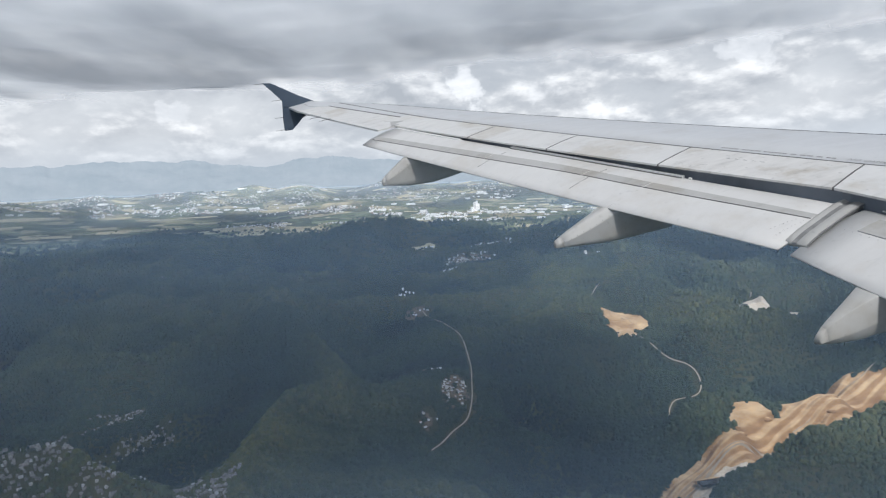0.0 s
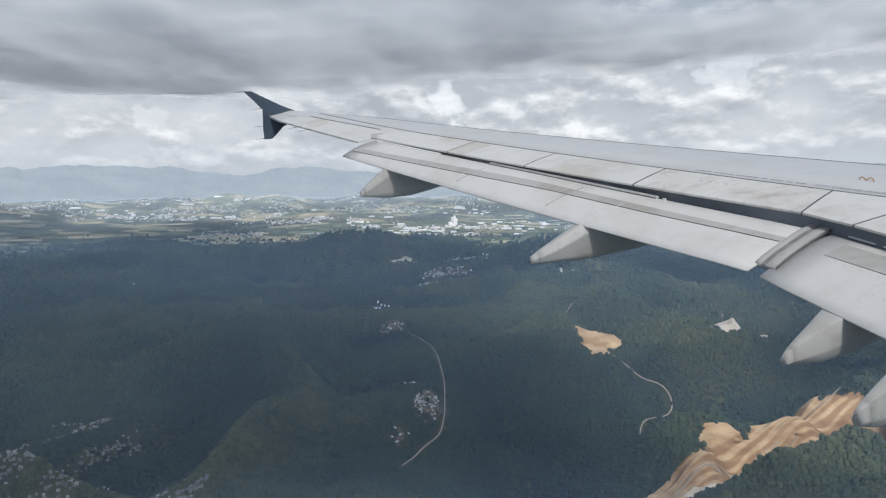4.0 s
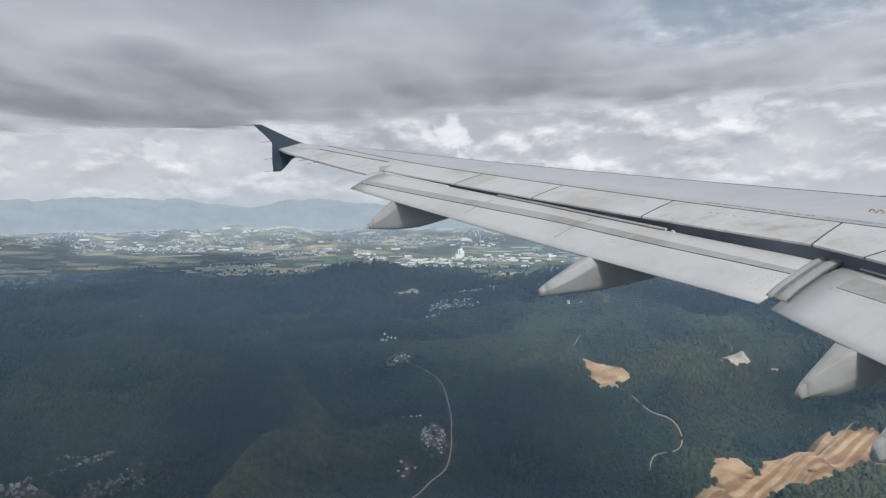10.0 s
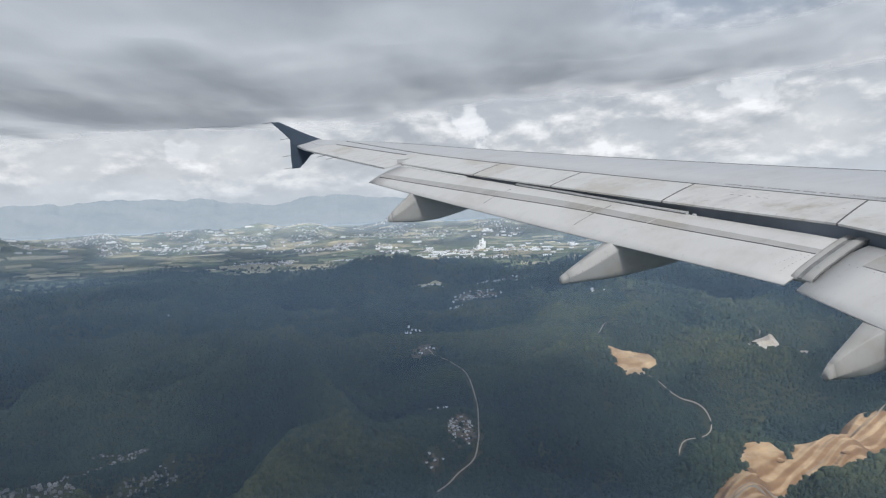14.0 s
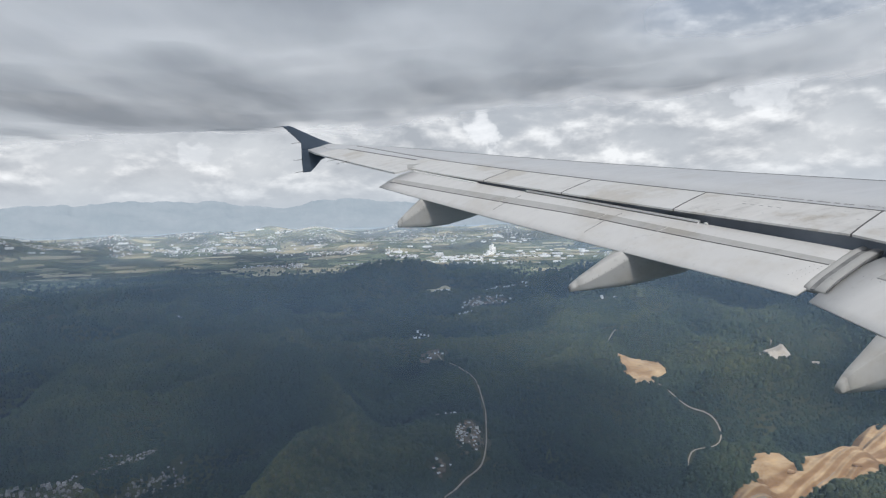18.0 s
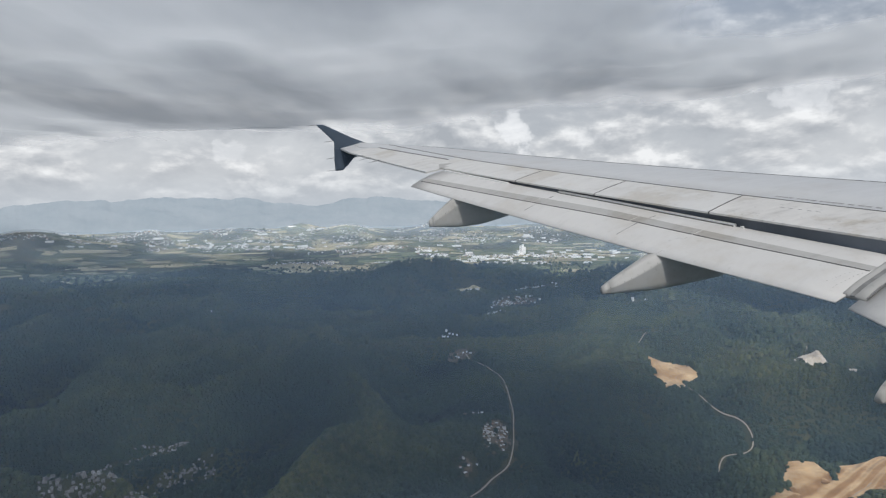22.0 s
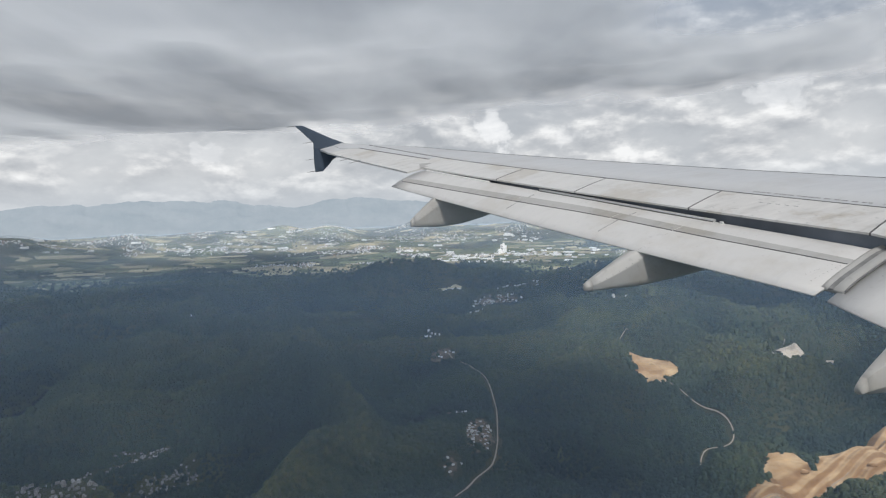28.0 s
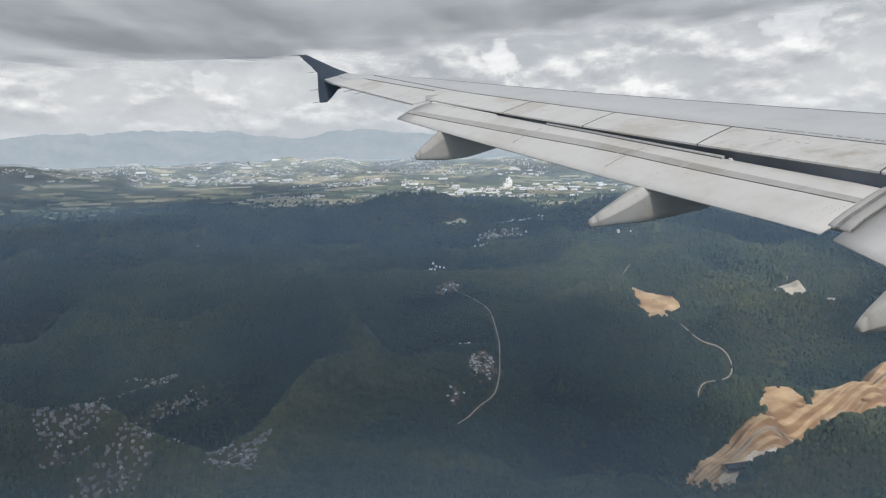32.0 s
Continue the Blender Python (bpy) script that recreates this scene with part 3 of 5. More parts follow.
me = bpy.data.meshes.new("cloud_deck")
k = np.arange(gx.size).reshape(gx.shape)
me.from_pydata(np.stack([gx, gy, gz], -1).reshape(-1, 3).tolist(), [],
               np.stack([k[:-1, :-1], k[1:, :-1], k[1:, 1:], k[:-1, 1:]], -1).reshape(-1, 4).tolist())
me.polygons.foreach_set("use_smooth", np.ones(len(me.polygons), bool))
me.attributes.new("cloud_depth", "FLOAT", "POINT").data.foreach_set("value", density.reshape(-1).astype(np.float32))
me.materials.append(CLOUD)
tagged(new("cloud_deck", me), "broken deck of grey stratus cloud overhead", "clouds", kind="structure")


# a flat sheet under the flight level, above the hills, stands in for haze
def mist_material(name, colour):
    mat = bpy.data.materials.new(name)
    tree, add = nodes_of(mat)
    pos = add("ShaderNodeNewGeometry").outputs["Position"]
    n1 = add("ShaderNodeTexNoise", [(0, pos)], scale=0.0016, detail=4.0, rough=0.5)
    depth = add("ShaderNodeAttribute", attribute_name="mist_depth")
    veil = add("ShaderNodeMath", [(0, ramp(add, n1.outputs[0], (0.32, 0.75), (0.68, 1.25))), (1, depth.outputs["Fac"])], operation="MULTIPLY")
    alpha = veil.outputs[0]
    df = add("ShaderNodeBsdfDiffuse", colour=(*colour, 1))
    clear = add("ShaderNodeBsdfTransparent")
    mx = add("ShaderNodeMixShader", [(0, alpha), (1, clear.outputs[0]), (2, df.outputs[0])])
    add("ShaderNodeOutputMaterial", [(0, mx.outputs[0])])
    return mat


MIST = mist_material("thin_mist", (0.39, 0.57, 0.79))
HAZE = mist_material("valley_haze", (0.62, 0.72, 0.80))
ang = np.linspace(0, 2 * math.pi, 97)
Q, P = np.meshgrid(ang, np.array([0.01, 120, 180, 260, 380, 560, 900, 1800, 3000, 4900]), indexing="ij")
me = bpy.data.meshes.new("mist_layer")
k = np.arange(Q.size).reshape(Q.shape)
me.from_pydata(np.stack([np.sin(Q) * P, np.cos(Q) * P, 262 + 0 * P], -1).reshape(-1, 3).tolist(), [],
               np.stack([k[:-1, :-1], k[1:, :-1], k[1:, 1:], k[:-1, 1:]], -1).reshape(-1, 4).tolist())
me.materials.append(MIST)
# Opacity follows distance; the unseen middle is denser to bounce light onto the fairings.
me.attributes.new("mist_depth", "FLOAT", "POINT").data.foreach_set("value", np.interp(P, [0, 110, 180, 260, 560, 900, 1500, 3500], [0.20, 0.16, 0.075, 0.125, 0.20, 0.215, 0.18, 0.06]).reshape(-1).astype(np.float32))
tagged(new("mist_layer", me), "thin bluish haze sheet over the hills", "mist", kind="structure")

# a second sheet over the valley plain adds pale haze, denser with distance
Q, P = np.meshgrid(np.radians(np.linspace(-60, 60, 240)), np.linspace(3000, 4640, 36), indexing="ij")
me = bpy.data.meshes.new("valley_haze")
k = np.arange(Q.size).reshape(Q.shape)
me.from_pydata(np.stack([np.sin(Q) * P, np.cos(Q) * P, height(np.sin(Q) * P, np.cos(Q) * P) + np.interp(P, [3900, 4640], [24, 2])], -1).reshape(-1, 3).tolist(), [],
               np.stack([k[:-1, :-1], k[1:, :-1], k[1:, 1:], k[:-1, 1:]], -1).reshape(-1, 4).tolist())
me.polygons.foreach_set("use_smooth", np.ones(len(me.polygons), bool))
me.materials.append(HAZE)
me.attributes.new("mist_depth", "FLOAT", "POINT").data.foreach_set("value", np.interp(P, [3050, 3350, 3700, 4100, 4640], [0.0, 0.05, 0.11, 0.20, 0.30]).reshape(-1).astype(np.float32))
tagged(new("mist_layer", me), "thin pale haze sheet over the valley plain", "mist", kind="structure")

# ---- helpers for things ----


def part(name, verts, faces, material, parent=None, label="", smooth_faces=False):
    """Links one mesh under a thing or a part; verts in the thing's own axes."""
    me = bpy.data.meshes.new(name)
    me.from_pydata([tuple(v) for v in verts], [], faces)
    bm = bmesh.new()
    bm.from_mesh(me)
    bmesh.ops.recalc_face_normals(bm, faces=bm.faces)
    for f in bm.faces:
        f.smooth = smooth_faces
    bm.to_mesh(me)
    bm.free()
    me.materials.append(material)
    ob = new(name, me)
    if parent:
        ob.parent = parent
    if label:
        ob["label"] = label
    return ob


def loft(sections, cap=True, ring=True):
    """Verts and faces through equal-length sections."""
    verts = [p for s in sections for p in s]
    n = len(sections[0])
    faces = []
    for a in range(len(sections) - 1):
        for b in range(n if ring else n - 1):
            c = (b + 1) % n
            faces.append((a * n + b, a * n + c, (a + 1) * n + c, (a + 1) * n + b))
    if cap and ring:
        faces.append(tuple(range(n)))
        faces.append(tuple(range((len(sections) - 1) * n, len(sections) * n)))
    return verts, faces


def lerp(points):
    xs, ys = zip(*points)
    return lambda o: float(np.interp(o, xs, ys))


# ---- the aircraft wing: o is the distance out along the span, y forward, z up ----
LEAD = lerp([(1.9, -1.22), (14.75, -7.90), (15.6, -8.38), (16.3, -8.86), (16.7, -9.18), (17.0, -9.56)])
SPAR = lerp([(1.9, -4.19), (6.65, -5.95), (13.26, -8.40), (16.12, -9.25), (17.0, -9.75)])
SPOIL = lerp([(1.9, -6.74), (6.2, -6.72), (6.56, -6.76), (13.9, -9.23)])
FLAP_END = lerp([(1.9, -8.08), (6.29, -7.572), (13.9, -9.815)])
SAG = lerp([(1.9, -0.36), (6.2, -0.36), (6.4, -0.33), (13.8, -0.18)])
BACK = lerp([(13.1, -9.27), (16.0, -10.04), (16.6, -10.17), (17.0, -10.2)])
AIL = lerp([(13.1, -8.48), (13.51, -8.61), (16.36, -9.59)])
DROP = lerp([(1.9, -0.15), (6.5, -0.125), (8.4, -0.085), (9.8, -0.052), (11.5, -0.035), (13.4, -0.012)])


def top(o, dz=0.0):
    return 0.089 * (o - 6.4) + 0.412 * (max(o - 3, 0) / 14) ** 2 + dz


def at(o, y, dz):
    return (-o, y, top(o, dz))


def spans(a, b, step=0.6):
    return list(np.linspace(a, b, max(2, int(round((b - a) / step)) + 1)))


wing = new("aircraft_wing")
wing.matrix_world = AIRCRAFT
tagged(wing, "white airliner wing in flight with extended flaps and navy wingtip fence", "airplane wing")

# torsion box with slatted nose
secs = []
for o in spans(1.9, 16.95, 0.35):
    le, sp = LEAD(o), SPAR(o)
    c = le - sp
    hump = 0.10 * min(1.0, c / 2.0)
    upper = [(le, -0.16), (le - 0.03 * c, -0.115), (le - 0.10 * c, -0.07), (le - 0.25 * c, hump * 0.3), (le - 0.5 * c, hump * 0.85), (le - 0.78 * c, hump), (sp, 0.065)]
    d = min(0.12 * c + 0.05, 0.5)
    lower = [(sp, 0.065 - d), (le - 0.5 * c, -0.1 - d), (le - 0.12 * c, -0.16 - 0.5 * d), (le - 0.02 * c, -0.2)]
    secs.append([at(o, y, dz) for y, dz in upper + lower])
part("wing_box", *loft(secs), PAINT, wing, smooth_faces=True)


def skin(name, o1, o2, front, back, dz1, dz2, material, parent=wing, thick=0.03, label="", step=0.5, bulge=0.0):
    """A panel between two lines along the span, with thickness."""
    s = []
    for o in spans(o1, o2, step):
        f, b = front(o), back(o)
        z1 = dz1(o) if callable(dz1) else dz1
        z2 = dz2(o) if callable(dz2) else dz2
        row = [(f + (b - f) * u, z1 + (z2 - z1) * u + bulge * 4 * u * (1 - u)) for u in (0, 0.25, 0.5, 0.75, 1)]
        s.append([at(o, y, z) for y, z in row] + [at(o, y, z - thick) for y, z in reversed(row)])
    return part(name, *loft(s), material, parent, label)


def off(line, d):
    return lambda o: line(o) + d


# slats along the leading edge
for a, b in ((2.2, 5.0), (5.03, 8.2), (8.23, 11.1), (11.13, 13.9), (13.93, 16.1)):
    skin("slat", a, b, off(LEAD, -0.10), off(LEAD, -0.36), -0.072, -0.03, PAINT, thick=0.012, label="pale grey leading-edge slat")

# spoilers and the panels behind the spar
JOINTS = (2.3, 6.02, 6.54, 8.34, 9.96, 11.45, 13.30)
SKEW = (0, 0, 0.33, 0.33, 0.33, 0.33, 0.33)          # spoiler ends stand square to their hinge line


def slanted(name, o1, o2, k1, k2, dz1, dz2, material, thick, label="", step=0.4, bulge=0.0, lift=0.0):
    """A panel from the spar line to the spoiler edge with skewed ends."""
    s = []
    for q in np.linspace(0, 1, max(2, int((o2 - o1) / step) + 1)):
        o, kk = o1 + (o2 - o1) * q, k1 + (k2 - k1) * q
        f = o + kk * (SPAR(o) - SPOIL(o))
        row = []
        for u in (0, 0.25, 0.5, 0.75, 1):
            row.append((f + (o - f) * u, (SPAR(f) - 0.022) * (1 - u) + SPOIL(o) * u, dz1 + (dz2 - dz1) * u + bulge * 4 * u * (1 - u) + lift))
        s.append([at(*p) for p in row] + [at(p, y, z - thick) for p, y, z in reversed(row)])
    return part(name, *loft(s), material, wing, label)


for k, (a, b) in enumerate(zip(JOINTS[:-1], JOINTS[1:])):
    name, lab = ("spoiler", "white spoiler panel with grime streaks") if k != 1 else ("fixed_panel", "")
    slanted(name, a + 0.010, b - 0.010, SKEW[k], SKEW[k + 1], 0.065, 0.025, PAINT_WORN if k == 2 else PAINT_PANEL, 0.022, lab, bulge=0.006)
skin("fixed_panel", 13.32, 13.75, off(SPAR, -0.022), lambda o: BACK(max(o, 13.1)) + 0.52 - 0.25 * (o - 13.3), 0.065, 0.03, PAINT_PANEL)
skin("shroud", 13.2, 16.95, off(SPAR, -0.02), lambda o: AIL(min(o, 16.36)) + 0.012 if o < 16.4 else BACK(o) + 0.3, 0.064, 0.04, PAINT, thick=0.03)
ail = skin("aileron", 13.22, 16.3, AIL, BACK, 0.038, 0.0, PAINT_PANEL, thick=0.03, label="white aileron at the trailing edge", bulge=0.004)
skin("hinge_plate", 13.22, 13.60, lambda o: AIL(o) - 0.02, lambda o: AIL(o) - 0.32 - 0.6 * (13.6 - o), 0.046, 0.03, PAINT_GREY, ail, 0.006)
skin("tip_cap", 16.32, 16.97, lambda o: SPAR(o) - 0.1, BACK, 0.045, 0.0, PAINT, thick=0.04)

# dark sealant lines along the spar, the aileron hinge and the panel joints
skin("seam_line", 2.2, 16.15, off(SPAR, 0.000), off(SPAR, -0.016), 0.0685, 0.0685, SEAL, thick=0.01)
skin("seam_line", 2.2, 15.8, lambda o: LEAD(o) - 0.232 * (LEAD(o) - SPAR(o)), lambda o: LEAD(o) - 0.25 * (LEAD(o) - SPAR(o)),
     lambda o: 0.026 * min(1.0, (LEAD(o) - SPAR(o)) / 2) + 0.003, lambda o: 0.030 * min(1.0, (LEAD(o) - SPAR(o)) / 2) + 0.003, SEAL, thick=0.008)
skin("seam_line", 13.5, 16.36, off(AIL, 0.016), off(AIL, -0.008), 0.0445, 0.0445, SEAL, thick=0.01)
for o, kk in zip(JOINTS[1:-1], SKEW[1:-1]):
    slanted("seam_line", o - 0.007, o + 0.007, kk, kk, 0.065, 0.025, SEAL, 0.03, step=0.02, bulge=0.006, lift=0.0012)

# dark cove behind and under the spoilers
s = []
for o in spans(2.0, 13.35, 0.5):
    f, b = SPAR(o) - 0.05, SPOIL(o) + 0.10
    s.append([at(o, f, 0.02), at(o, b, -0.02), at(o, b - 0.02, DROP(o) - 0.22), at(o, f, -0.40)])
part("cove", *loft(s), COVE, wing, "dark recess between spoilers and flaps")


def flap_row(o, n=9):
    f, e, d0 = SPOIL(o), FLAP_END(o), DROP(o)
    row = [(f + 0.16, d0 - 0.10), (f + 0.10, d0 - 0.03)]
    for u in np.linspace(0, 1, n):
        row.append((f + (e - f) * u, d0 + (SAG(o) - d0) * (0.25 * u + 0.75 * u * u)))
    return row


def flap_z(o, y):
    f, e, d0 = SPOIL(o), FLAP_END(o), DROP(o)
    u = (y - f) / (e - f)
    return d0 + (SAG(o) - d0) * (0.25 * u + 0.75 * u * u)


def flap(o1, o2, label):
    s = []
    for o in spans(o1, o2, 0.4):
        row = flap_row(o)
        under = [(y, dz - 0.012 - 0.16 * max(0, 1 - k / (len(row) - 1)) * min(1, k)) for k, (y, dz) in enumerate(row)]
        s.append([at(o, *p) for p in row] + [at(o, *p) for p in reversed(under)])
    return part("flap", *loft(s), PAINT_FLAP, wing, label, True)


def on_flap(name, o1, o2, front, back, material, parent, lift=0.004, label="", step=0.4):
    s = []
    for o in spans(o1, o2, step):
        row = [front(o) + (back(o) - front(o)) * u for u in (0, 0.5, 1)]
        s.append([at(o, y, flap_z(o, y) + lift) for y in row] + [at(o, y, flap_z(o, y) - 0.004) for y in reversed(row)])
    return part(name, *loft(s), material, parent, label)


outer = flap(6.36, 13.19, "white outboard flap lowered behind the wing")
inner = flap(2.1, 6.24, "white inboard flap lowered behind the wing")
BAND_A = lerp([(6.50, -7.03), (7.78, -7.43), (9.34, -7.91), (10.26, -8.25), (13.24, -9.385)])
BAND_B = lerp([(6.50, -7.12), (7.68, -7.52), (9.19, -8.00), (10.09, -8.335), (13.12, -9.43)])
for a, b in ((6.45, 8.18), (8.20, 9.02), (9.04, 10.60), (10.62, 13.12)):
    on_flap("grey_band", a, b, BAND_A, BAND_B, PAINT_GREY, outer, label="grey wear strip along the flap")
    on_flap("band_seam", a, b, BAND_B, off(BAND_B, -0.007), SEAL, outer, 0.006)
on_flap("grey_band", 2.3, 6.0, lambda o: SPOIL(o) - 0.10, lambda o: SPOIL(o) - 0.36, PAINT_GREY, inner, label="grey wear strip along the flap")
on_flap("band_seam", 2.3, 6.0, lambda o: SPOIL(o) - 0.36, lambda o: SPOIL(o) - 0.365, INK, inner, 0.006)
for o in (10.5, 8.9):
    on_flap("skin_joint", o, o + 0.006, off(BAND_A, 0.10), off(FLAP_END, 0.14), INK, outer, 0.005, step=0.01)
on_flap("edge_strip", 8.05, 10.6, off(SPOIL, 0.035), off(SPOIL, 0.002), WHITE, outer, 0.022, "white edge strip in the flap gap")
# This white strip stands in for the outboard flap's bright leading edge.
on_flap("edge_strip", 11.6, 13.15, off(SPOIL, 0.012), off(SPOIL, -0.034), WHITE, outer, 0.014, "white edge strip in the flap gap")
# Dark line drawn below the white strip in place of its shadow.
on_flap("rubber_strip", 8.05, 10.6, off(SPOIL, 0.000), off(SPOIL, -0.014), SEAL, outer, 0.008)
for a, b in ((5.86, 6.12), (5.70, 5.78), (5.42, 5.62)):
    on_flap("rub_mark", a, b, off(SPOIL, 0.090), off(SPOIL, 0.068), WHITE, inner, 0.006, "white chafe mark in the flap gap", step=0.1)
on_flap("rub_mark", 7.93, 7.96, off(SPOIL, 0.0), off(SPOIL, -0.02), WHITE, outer, 0.022, step=0.05)
# lines of flush rivets near the flap ends
for flap_ob, o1, o2, y1, y2, count in ((outer, 6.47, 6.50, -7.14, -7.48, 9), (outer, 6.54, 6.60, -7.20, -7.44, 7),
                                       (inner, 4.7, 6.1, -7.16, -7.12, 18), (inner, 4.6, 5.3, -7.42, -7.38, 9)):
    vs, fs = [], []
    for o, y in zip(np.linspace(o1, o2, count), np.linspace(y1, y2, count)):
        z = flap_z(o, y) + 0.002
        b0 = len(vs)
        for j in range(6):
            ang = j * math.pi / 3
            vs.append(at(o + 0.005 * math.cos(ang), y + 0.005 * math.sin(ang), z + 0.002))
        fs.append(tuple(range(b0, b0 + 6)))
    part("rivets", vs, fs, SEAL, flap_ob)["kind"] = "stuff"

# curved trough seal between the two flaps, bending inboard at its front end
SEAL_PATH = [(6.289, -7.47), (6.30, -7.40), (6.313, -7.30), (6.325, -7.15), (6.354, -6.98), (6.395, -6.80), (6.42, -6.66), (6.40, -6.54), (6.33, -6.46), (6.20, -6.42), (6.0, -6.41)]


def trough(profile, y_lift):
    secs = []
    for k, (o, y) in enumerate(SEAL_PATH):
        o0, y0 = SEAL_PATH[max(k - 1, 0)]
        o1, y1 = SEAL_PATH[min(k + 1, len(SEAL_PATH) - 1)]
        t = Vector((o1 - o0, y1 - y0)).normalized()
        side = Vector((t.y, -t.x))
        z = flap_z(6.30, min(y, -6.72)) + y_lift
        secs.append([at(o + side.x * a, y + side.y * a, z + b) for a, b in profile])
    return loft(secs)


seal = part("flap_seal", *trough([(-0.115, -0.012), (-0.105, 0.004), (-0.06, 0.008), (-0.025, 0.002), (0.0, -0.014), (0.028, -0.016), (0.045, -0.004), (0.07, 0.004), (0.09, 0.0), (0.10, -0.02), (0.09, -0.045), (-0.11, -0.045)], 0.026),
            PAINT_SEAL, wing, "grey curved seal between the flaps", True)
part("rubber_strip", *trough([(-0.012, 0.006), (0.036, 0.002), (0.036, -0.012), (-0.012, -0.012)], 0.014), RUBBER, seal)
part("rubber_strip", *trough([(-0.124, 0.004), (-0.114, 0.004), (-0.114, -0.01), (-0.124, -0.01)], 0.026), RUBBER, seal)


def fairing(o, tail, tail_hi, lows, front, width, fold=0.50, swell=0.92, screws=9):
    """A canoe fairing under the flap: flat-sided body and a slim truncated tail cone. lows: (y, z) along the keel."""
    hang = []
    ys, zs = zip(*lows)
    edge = FLAP_END(o)
    roof = top(o, SAG(o)) - 0.012
    for u in np.concatenate([np.linspace(0, 1, 9) * (edge - tail) / (front - tail), np.linspace(0, 1, 11)[1:] * (front - edge) / (front - tail) + (edge - tail) / (front - tail)]):
        y = tail + (front - tail) * u
        lo = np.interp(y, ys, zs)
        if y <= edge:
            hi = tail_hi + (roof - tail_hi) * ((y - tail) / (edge - tail)) ** swell
        elif y < SPOIL(o) - 0.05:
            hi = top(o, flap_z(o, y)) - 0.02
        else:
            hi = top(o, -0.25)
        hi = max(hi, lo + 0.04)
        w = width * np.interp(u, [0, 0.06, 0.3, 0.75, 1.0] if fold > 0.4 else [0, 0.13, 0.3, 0.75, 1.0], [0.24, 0.52, 0.95, 1.0, 0.5])
        ring = []
        mid = lo + (hi - lo) * np.interp(y, [tail, edge + 0.45], [fold, 0.93 if fold > 0.4 else 0.55])
        slim = np.interp(y, [tail, edge, edge + 0.5], [0.30, 0.56, 0.80] if fold > 0.4 else [0.55, 0.92, 0.95])
        if fold > 0:
            half = [(0, hi), (slim * 0.9, hi), (slim, hi - 0.02 * (hi - lo)), (0.97, mid + 0.03 * (hi - lo)), (1.0, mid), (0.985, mid - 0.05 * (hi - lo)),
                    (0.90, lo + 0.22 * (hi - lo)), (0.80, lo + 0.08 * (hi - lo)), (0.55, lo + 0.01 * (hi - lo)), (0, lo)]
            ring = [(-o + w / 2 * p, y, q) for p, q in half] + [(-o - w / 2 * p, y, q) for p, q in reversed(half[1:-1])]
        for j in range(0 if fold > 0 else 20):
            a = 2 * math.pi * j / 20
            c, sn = math.cos(a), math.sin(a)
            ring.append((-o + w / 2 * abs(c) ** 0.85 * (1 if c > 0 else -1), y, (lo + hi) / 2 + (hi - lo) / 2 * abs(sn) ** 0.85 * (1 if sn > 0 else -1)))
        hang.append(ring)
    body = part("flap_fairing", *loft(hang[1:]), PAINT_FAIR, wing, "pale grey canoe-shaped flap track fairing", True)
    part("tail_cone", *loft(hang[:2]), PAINT_FAIR, body, smooth_faces=True)
    seam = []
    for du in (0.0, 0.005):
        seam.append([((v[0] + o) * 1.006 - o, v[1] + du, v[2] + 0.002 * (1 if v[2] > hang[1][4][2] else -1)) for v in hang[1]])
    if screws:
        part("seam", *loft(seam, cap=False), PAINT_GREY, body)
    wick = [(-o, tail + 0.03, tail_hi - 0.01), (-o, tail - 0.07, tail_hi - 0.03)]
    if screws:
        part("static_wick", *rod(wick, 0.004), SEAL, body)
    for j in range(screws):
        vtx = Vector(hang[1 + j][3]).lerp(Vector(hang[1 + j][2]), 0.06)
        disc = [(vtx[0] + 0.004, vtx[1] + 0.005 * math.cos(q), vtx[2] + 0.006 * math.sin(q)) for q in np.linspace(0, 2 * math.pi, 6, endpoint=False)]
        part("fastener", disc, [tuple(range(6))], INK, body)
    return body


def rod(points, r, sides=6):
    secs = []
    a, b = Vector(points[0]), Vector(points[-1])
    d = (b - a).normalized()
    e = d.orthogonal().normalized()
    f = d.cross(e)
    for k, p in enumerate(points):
        rr = r * (1 - 0.5 * k / max(1, len(points) - 1))
        secs.append([tuple(Vector(p) + (e * math.cos(q) + f * math.sin(q)) * rr) for q in np.linspace(0, 2 * math.pi, sides, endpoint=False)])
    return loft(secs)


fairing(12.0, -9.67, 0.16, [(-9.67, 0.07), (-9.22, -0.01), (-8.84, -0.02), (-8.34, 0.05), (-7.4, 0.30)], -7.4, 0.24)
fairing(8.28, -8.78, -0.33, [(-8.78, -0.41), (-8.15, -0.47), (-7.70, -0.47), (-7.27, -0.46), (-6.2, -0.20)], -6.2, 0.30)
fairing(5.41, -8.17, -0.69, [(-8.17, -0.75), (-7.82, -0.80), (-7.51, -0.78), (-7.25, -0.73), (-6.0, -0.40)], -6.0, 0.31, 0.26, 0.72, 0)
fairing(4.63, -8.36, -0.76, [(-8.36, -0.86), (-8.19, -0.91), (-7.80, -0.94), (-7.3, -0.90), (-5.8, -0.50)], -5.8, 0.33, 0.30, 0.72, 4)

# wingtip fence: one navy blade above and below the tip
UPPER = [(-9.59, 1.37), (-9.95, 1.56), (-10.48, 1.89), (-10.64, 1.905), (-10.45, 1.68), (-10.31, 1.50), (-10.325, 1.36), (-9.80, 1.31)]
LOWER = [(-9.70, 1.33), (-10.325, 1.36), (-10.36, 1.10), (-10.37, 0.88), (-10.21, 0.87), (-10.08, 0.97), (-9.95, 1.09), (-9.82, 1.15)]
